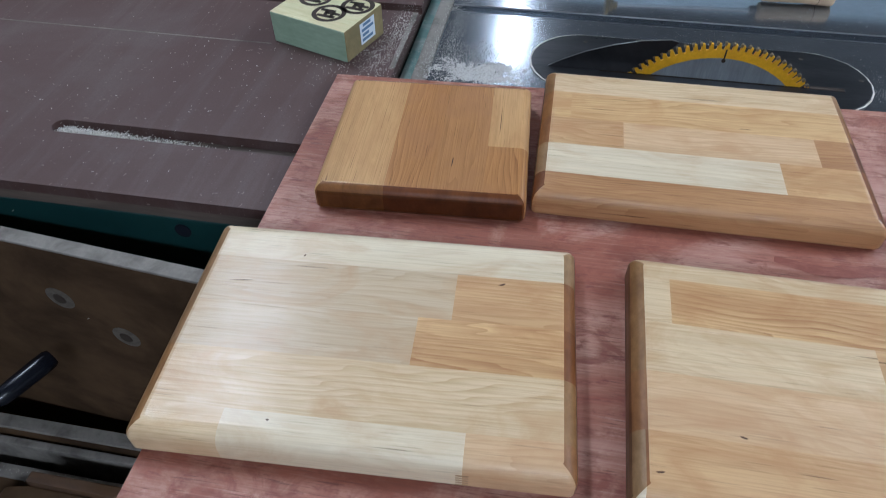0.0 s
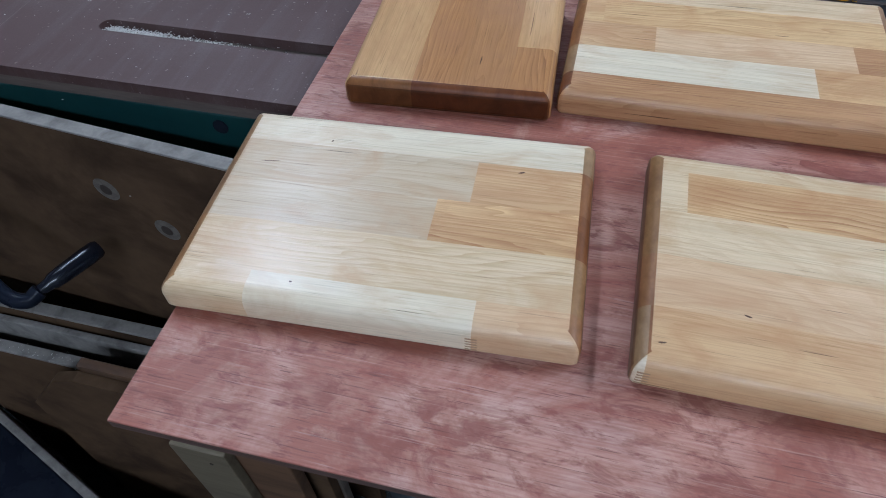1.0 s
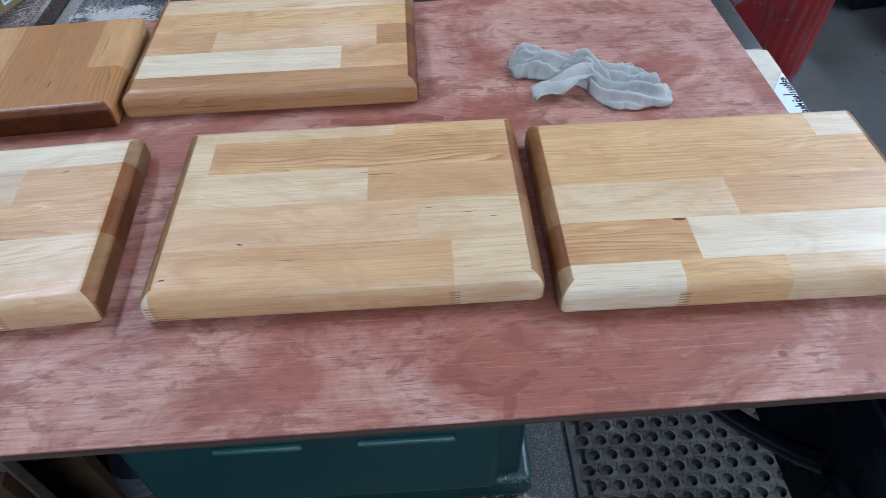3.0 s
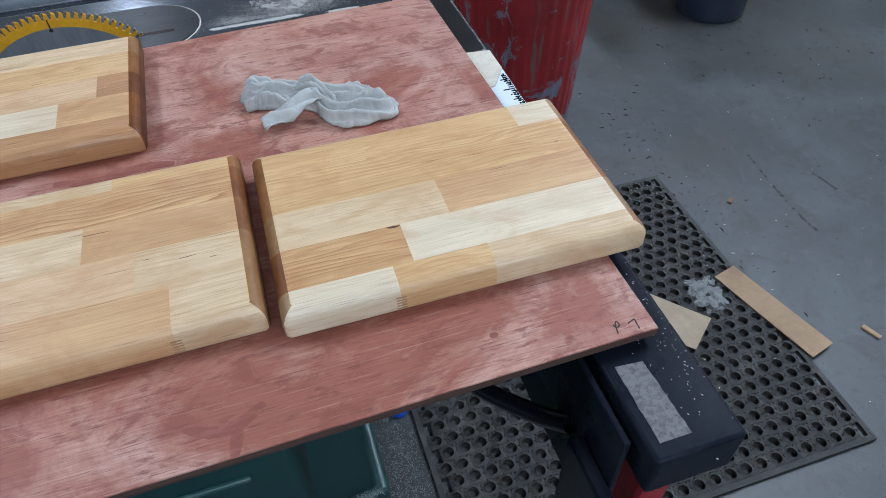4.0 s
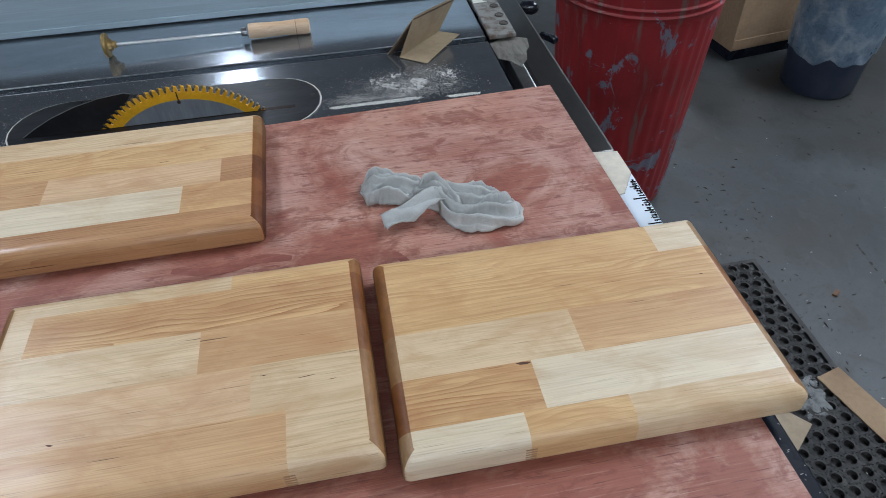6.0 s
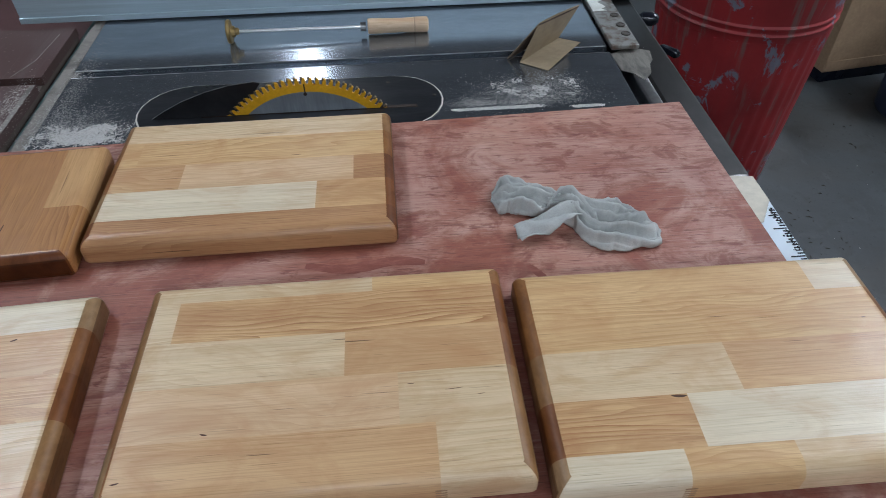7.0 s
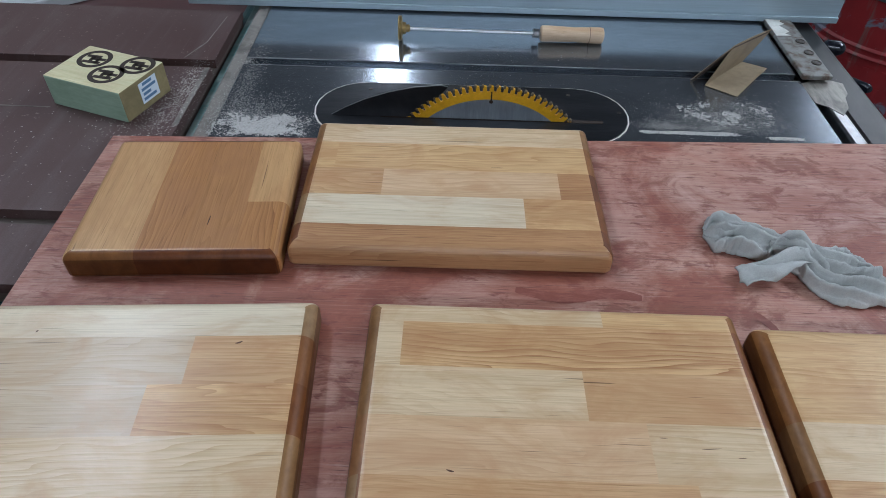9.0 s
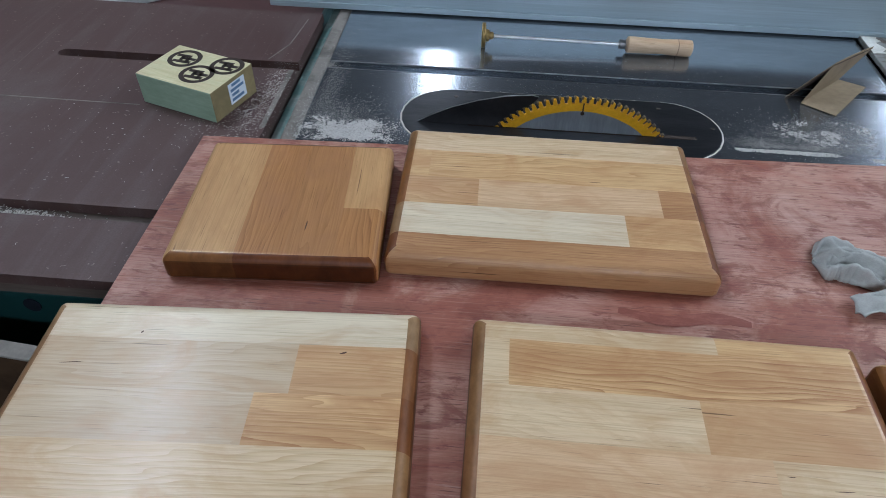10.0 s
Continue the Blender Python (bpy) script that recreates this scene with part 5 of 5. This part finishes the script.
def mat_mesh():
    """A rubber mat with rows of round holes and a stud between each four."""
    bm = bmesh.new()
    x0, y0, px, py, cols, rws, h, r = 0.765, 0.152, 0.0350, 0.0312, 24, 27, 0.012, 0.0108
    k8 = [(math.cos(math.pi / 6 * k + math.pi / 12), math.sin(math.pi / 6 * k + math.pi / 12)) for k in range(12)]
    def square(c, s):
        t = max(abs(c), abs(s))
        return c / t, s / t
    for j in range(rws):
        off = px / 2 if j % 2 else 0.0
        for i in range(cols):
            cx, cy = x0 + px * (i + 0.5) + off * 0.9, y0 + py * (j + 0.5)
            outer = [bm.verts.new((cx + px / 2 * square(c, s)[0], cy + py / 2 * square(c, s)[1], h - 0.002)) for c, s in k8]
            lip = [bm.verts.new((cx + r * 1.30 * c, cy + r * 1.30 * s, h - 0.0005)) for c, s in k8]
            top = [bm.verts.new((cx + r * c, cy + r * s, h + 0.0012)) for c, s in k8]
            low = [bm.verts.new((cx + r * c, cy + r * s, 0.0012)) for c, s in k8]
            for k in range(12):
                l = (k + 1) % 12
                bm.faces.new((outer[k], outer[l], lip[l], lip[k]))
                bm.faces.new((lip[k], lip[l], top[l], top[k]))
                bm.faces.new((top[k], top[l], low[l], low[k]))
            bm.faces.new(low)
            for sx, sy, s in ((cx + px / 2, cy, 0.0026), (cx + px * 0.38, cy + py * 0.42, 0.0020), (cx - px * 0.38, cy + py * 0.42, 0.0020), (cx, cy + py * 0.5, 0.0022)):
                q = [bm.verts.new((sx + a, sy + b, h - 0.002)) for a, b in ((-s, -s), (s, -s), (s, s), (-s, s))]
                t = bm.verts.new((sx, sy, h + 0.0015))
                for k in range(4):
                    bm.faces.new((q[k], q[(k + 1) % 4], t))
    x1, y1 = x0 + px * cols, y0 + py * rws
    for a, b, c, d in ((x0 - 0.012, x0, y0 - 0.012, y1 + 0.012), (x1 + 0.016, x1 + 0.028, y0 - 0.012, y1 + 0.012), (x0, x1 + 0.016, y0 - 0.012, y0), (x0, x1 + 0.016, y1, y1 + 0.012)):
        box(bm, a, b, c, d, 0.0005, h - 0.003)
    return bm


solid("rubber_mat", mat_mesh(), RUBBER, "black rubber mat with round holes, dusty, on the floor", "mat")

# ---- sawdust and litter ----
def drift(x0, x1, y0, y1, z, height, seed, step=0.0011, grain=160.0, cover=0.42, fine=0.75):
    """A low heap of dust with a ragged outline: only what rises over the support shows."""
    bm = bmesh.new()
    nx, ny = int((x1 - x0) / step) + 1, int((y1 - y0) / step) + 1
    grid = []
    for j in range(ny + 1):
        row = []
        for i in range(nx + 1):
            x, y = x0 + (x1 - x0) * i / nx, y0 + (y1 - y0) * j / ny
            u, v = abs(2 * i / nx - 1), abs(2 * j / ny - 1)
            body = (1 - u ** 4) * (1 - v ** 3) + 0.75 * noise.noise(Vector((x * 40, y * 60, seed))) + 0.45 * noise.noise(Vector((x * grain, y * grain, seed + 3))) + fine * noise.noise(Vector((x * 640, y * 640, seed + 7)))
            row.append(bm.verts.new((x, y, z + max(-0.0008, height * (body - cover)))))
        grid.append(row)
    for a, b in zip(grid, grid[1:]):
        for i in range(nx):
            if max(v.co.z for v in (a[i], a[i + 1], b[i + 1], b[i])) > z:
                bm.faces.new((a[i], a[i + 1], b[i + 1], b[i]))
    bmesh.ops.delete(bm, geom=[v for v in bm.verts if not v.link_faces], context="VERTS")
    return bm


for k, (x0, x1, y0, y1, h, cover) in enumerate(((0.066, 0.186, 0.580, 0.636, 0.0007, 0.60), (0.566, 0.700, 0.6150, 0.6235, 0.0012, 0.45), (0.715, 0.765, 0.6100, 0.6180, 0.0010, 0.50), (0.610, 0.755, 0.618, 0.705, 0.0006, 1.12))):
    solid("sawdust_drift", drift(x0, x1, y0, y1, TOP, h, 3.1 + k, 0.0007, 220.0, cover), DUST, "fine pale sawdust drift on the saw table", "sawdust", kind="stuff")
DIRTY = speckled("dirty_dust", (0.20, 0.205, 0.20), (0.085, 0.088, 0.088), (60, 60, 60), (0.9, 1))
solid("dust_spill", drift(1.475, 1.565, 0.520, 0.640, 0.0118, 0.0055, 9.0, 0.0016, 60.0, 0.55, 0.12), DIRTY, "pale dust spilt over the rubber mat", "dust", kind="stuff")
drifts = [(0.13, 0.612, TOP, 0.035, 0.014, 700), (0.072, 0.62, TOP - 0.001, 0.005, 0.05, 250), (0.074, 0.75, TOP - 0.001, 0.004, 0.09, 350),
          (0.65, 0.630, TOP, 0.04, 0.004, 300),
          (0.665, 0.664, TOP, 0.030, 0.018, 480), (0.712, 0.668, TOP, 0.020, 0.018, 420), (0.690, 0.640, TOP, 0.034, 0.012, 300), (0.60, 0.635, TOP, 0.014, 0.006, 200), (0.66, 0.645, TOP, 0.03, 0.012, 150), (0.62, 0.65, TOP, 0.03, 0.02, 120), (0.14, 0.66, TOP, 0.02, 0.02, 60),
          (0.105, 0.640, TOP, 0.022, 0.020, 420), (0.085, 0.70, TOP, 0.009, 0.06, 420), (0.30, 0.72, TOP, 0.16, 0.06, 130), (0.55, 0.80, TOP, 0.16, 0.09, 120)]
drifts = [(x, y, z, sx, sy, int(c * 6)) for x, y, z, sx, sy, c in drifts]
solid("sawdust", flakes(bmesh.new(), drifts, 11, (0.00014, 0.00048), 0.0003), DUST, "pale sawdust drifts on the saw table", "sawdust", kind="stuff")
chips = [(-0.15, 0.55, TOP, 0.12, 0.09, 40), (-0.3, 0.5, TOP, 0.1, 0.1, 25), (0.005, 0.63, TOP, 0.012, 0.04, 260), (0.016, 0.69, TOP, 0.008, 0.03, 220), (-0.02, 0.62, TOP, 0.03, 0.03, 160)]
solid("groove_chips", flakes(bmesh.new(), [(-0.290, 0.4345, TOP - 0.009, 0.007, 0.004, 900), (-0.255, 0.4335, TOP - 0.0095, 0.02, 0.0045, 1500), (-0.19, 0.4325, TOP - 0.0105, 0.035, 0.004, 900)], 18, (0.0004, 0.0011), 0.003), SAWDUST, "pale wood chips lying in the table groove", "wood chips", kind="stuff")
solid("wood_chips", flakes(bmesh.new(), [(x, y, z, sx, sy, c * 3) for x, y, z, sx, sy, c in chips], 12, (0.0002, 0.0007), 0.0004), SAWDUST, "pale wood chips scattered on the brown table", "wood chips", kind="stuff")
solid("dust_heap", drift(0.12, 0.68, 0.02, 0.33, 0.0, 0.016, 17.0, 0.0042, 30.0, 0.08, 0.4), DIRTY, "grey heap of dust and shavings on the floor", "dust", kind="stuff")
solid("floor_dust", flakes(bmesh.new(), [(0.3, 0.22, 0.0, 0.22, 0.09, 5200), (0.71, 0.40, 0.0, 0.03, 0.10, 2600), (0.62, 0.315, 0.09, 0.03, 0.006, 200)], 13, (0.0004, 0.0015), 0.0012), speckled("grey_dust", (0.22, 0.23, 0.225), (0.15, 0.16, 0.155), (90, 90, 90), (0.9, 1)), "grey dust and shavings on the floor", "dust", kind="stuff")
solid("rail_chips", flakes(bmesh.new(), [(0.855, 0.0, TOP - 0.004, 0.012, 0.03, 60), (0.862, 0.06, TOP - 0.004, 0.008, 0.03, 40), (-0.3, 0.207, 0.473, 0.12, 0.005, 260)], 14, (0.0003, 0.0007)), SAWDUST, "small pale chips on the rail", "wood chips", kind="stuff")
solid("floor_litter", flakes(bmesh.new(), [(2.0, 1.2, 0.0, 0.5, 0.45, 110), (1.66, 0.95, 0.0, 0.06, 0.25, 110), (2.3, 1.6, 0.0, 0.4, 0.3, 80)], 15, (0.0007, 0.0050), 0.001), speckled("dark_grit", (0.05, 0.045, 0.04), (0.08, 0.07, 0.06), (50, 50, 50), (0.8, 0.95)), "dark crumbs and leaf bits on the floor", "litter", kind="stuff")
solid("floor_chips", flakes(bmesh.new(), [(1.9, 1.1, 0.0, 0.4, 0.4, 36), (1.6, 0.7, 0.012, 0.1, 0.25, 60)], 16, (0.0006, 0.002), 0.001), SAWDUST, "pale wood chips on the floor and mat", "wood chips", kind="stuff")
solid("wood_chip", box(bmesh.new(), -0.012, 0.012, -0.006, 0.006, 0, 0.006, 0.001), PLANK, "small orange wood chip on the floor", "wood chip", pose(1.775, 0.851, 0, 0, 0, 35))

floor = bpy.data.objects["floor"]
rng = random.Random(21)
SCAR = speckled("dark_scar", (0.018, 0.016, 0.014), (0.035, 0.031, 0.027), (60, 60, 60), (0.7, 0.9))
for line, count, size in ((((1.942, 1.004), (1.926, 0.862), (1.918, 0.731), (1.924, 0.672)), 26, 0.009), (((2.063, 0.892), (2.075, 0.84), (2.083, 0.794)), 14, 0.008)):
    path = curve_points([(x, y, 0) for x, y in line], 30)
    bm = bmesh.new()
    for k in range(count):
        c = path[min(len(path) - 1, int(rng.random() * len(path)))]
        a, b = size * rng.uniform(0.35, 1.0), size * rng.uniform(0.25, 0.6)
        turn = rng.uniform(1.0, 2.1)
        pts = []
        for q in range(10):
            t = 2 * math.pi * q / 10
            u, v = a * math.cos(t) * rng.uniform(0.7, 1.1), b * math.sin(t) * rng.uniform(0.7, 1.1)
            pts.append((c.x + rng.gauss(0, 0.0008) + u * math.cos(turn) - v * math.sin(turn), c.y + u * math.sin(turn) + v * math.cos(turn)))
        slab(bm, pts, 0.0002, 0.0005 + 0.00002 * k)
    part("floor_scar", bm, SCAR, floor, "dark chipped scar in the floor paint")
solid("wood_chip", box(bmesh.new(), -0.022, 0.022, -0.006, 0.006, 0, 0.006, 0.001), CARD, "small brown wood sliver on the floor", "wood chip", pose(1.817, 0.362, 0, 0, 0, 110))

BLUE = speckled("blue_polythene", (0.02, 0.07, 0.42), (0.03, 0.10, 0.5), (60, 60, 60), (0.3, 0.45))
cap = thing("bottle_cap", pose(0.728, 0.520, 0), "bright blue plastic cap on the floor beside the mat", "cap")
part("skirt", lathe(bmesh.new(), [(0.0215, 0.0), (0.022, 0.001), (0.0212, 0.013), (0.0200, 0.0148)], 48, None, 0.02, 24), BLUE, cap, "", 40)
part("lid", lathe(bmesh.new(), [(0.0198, 0.0149), (0.0190, 0.0158), (0.0150, 0.0160), (0.0145, 0.0154)], 32), BLUE, cap, "", 40)
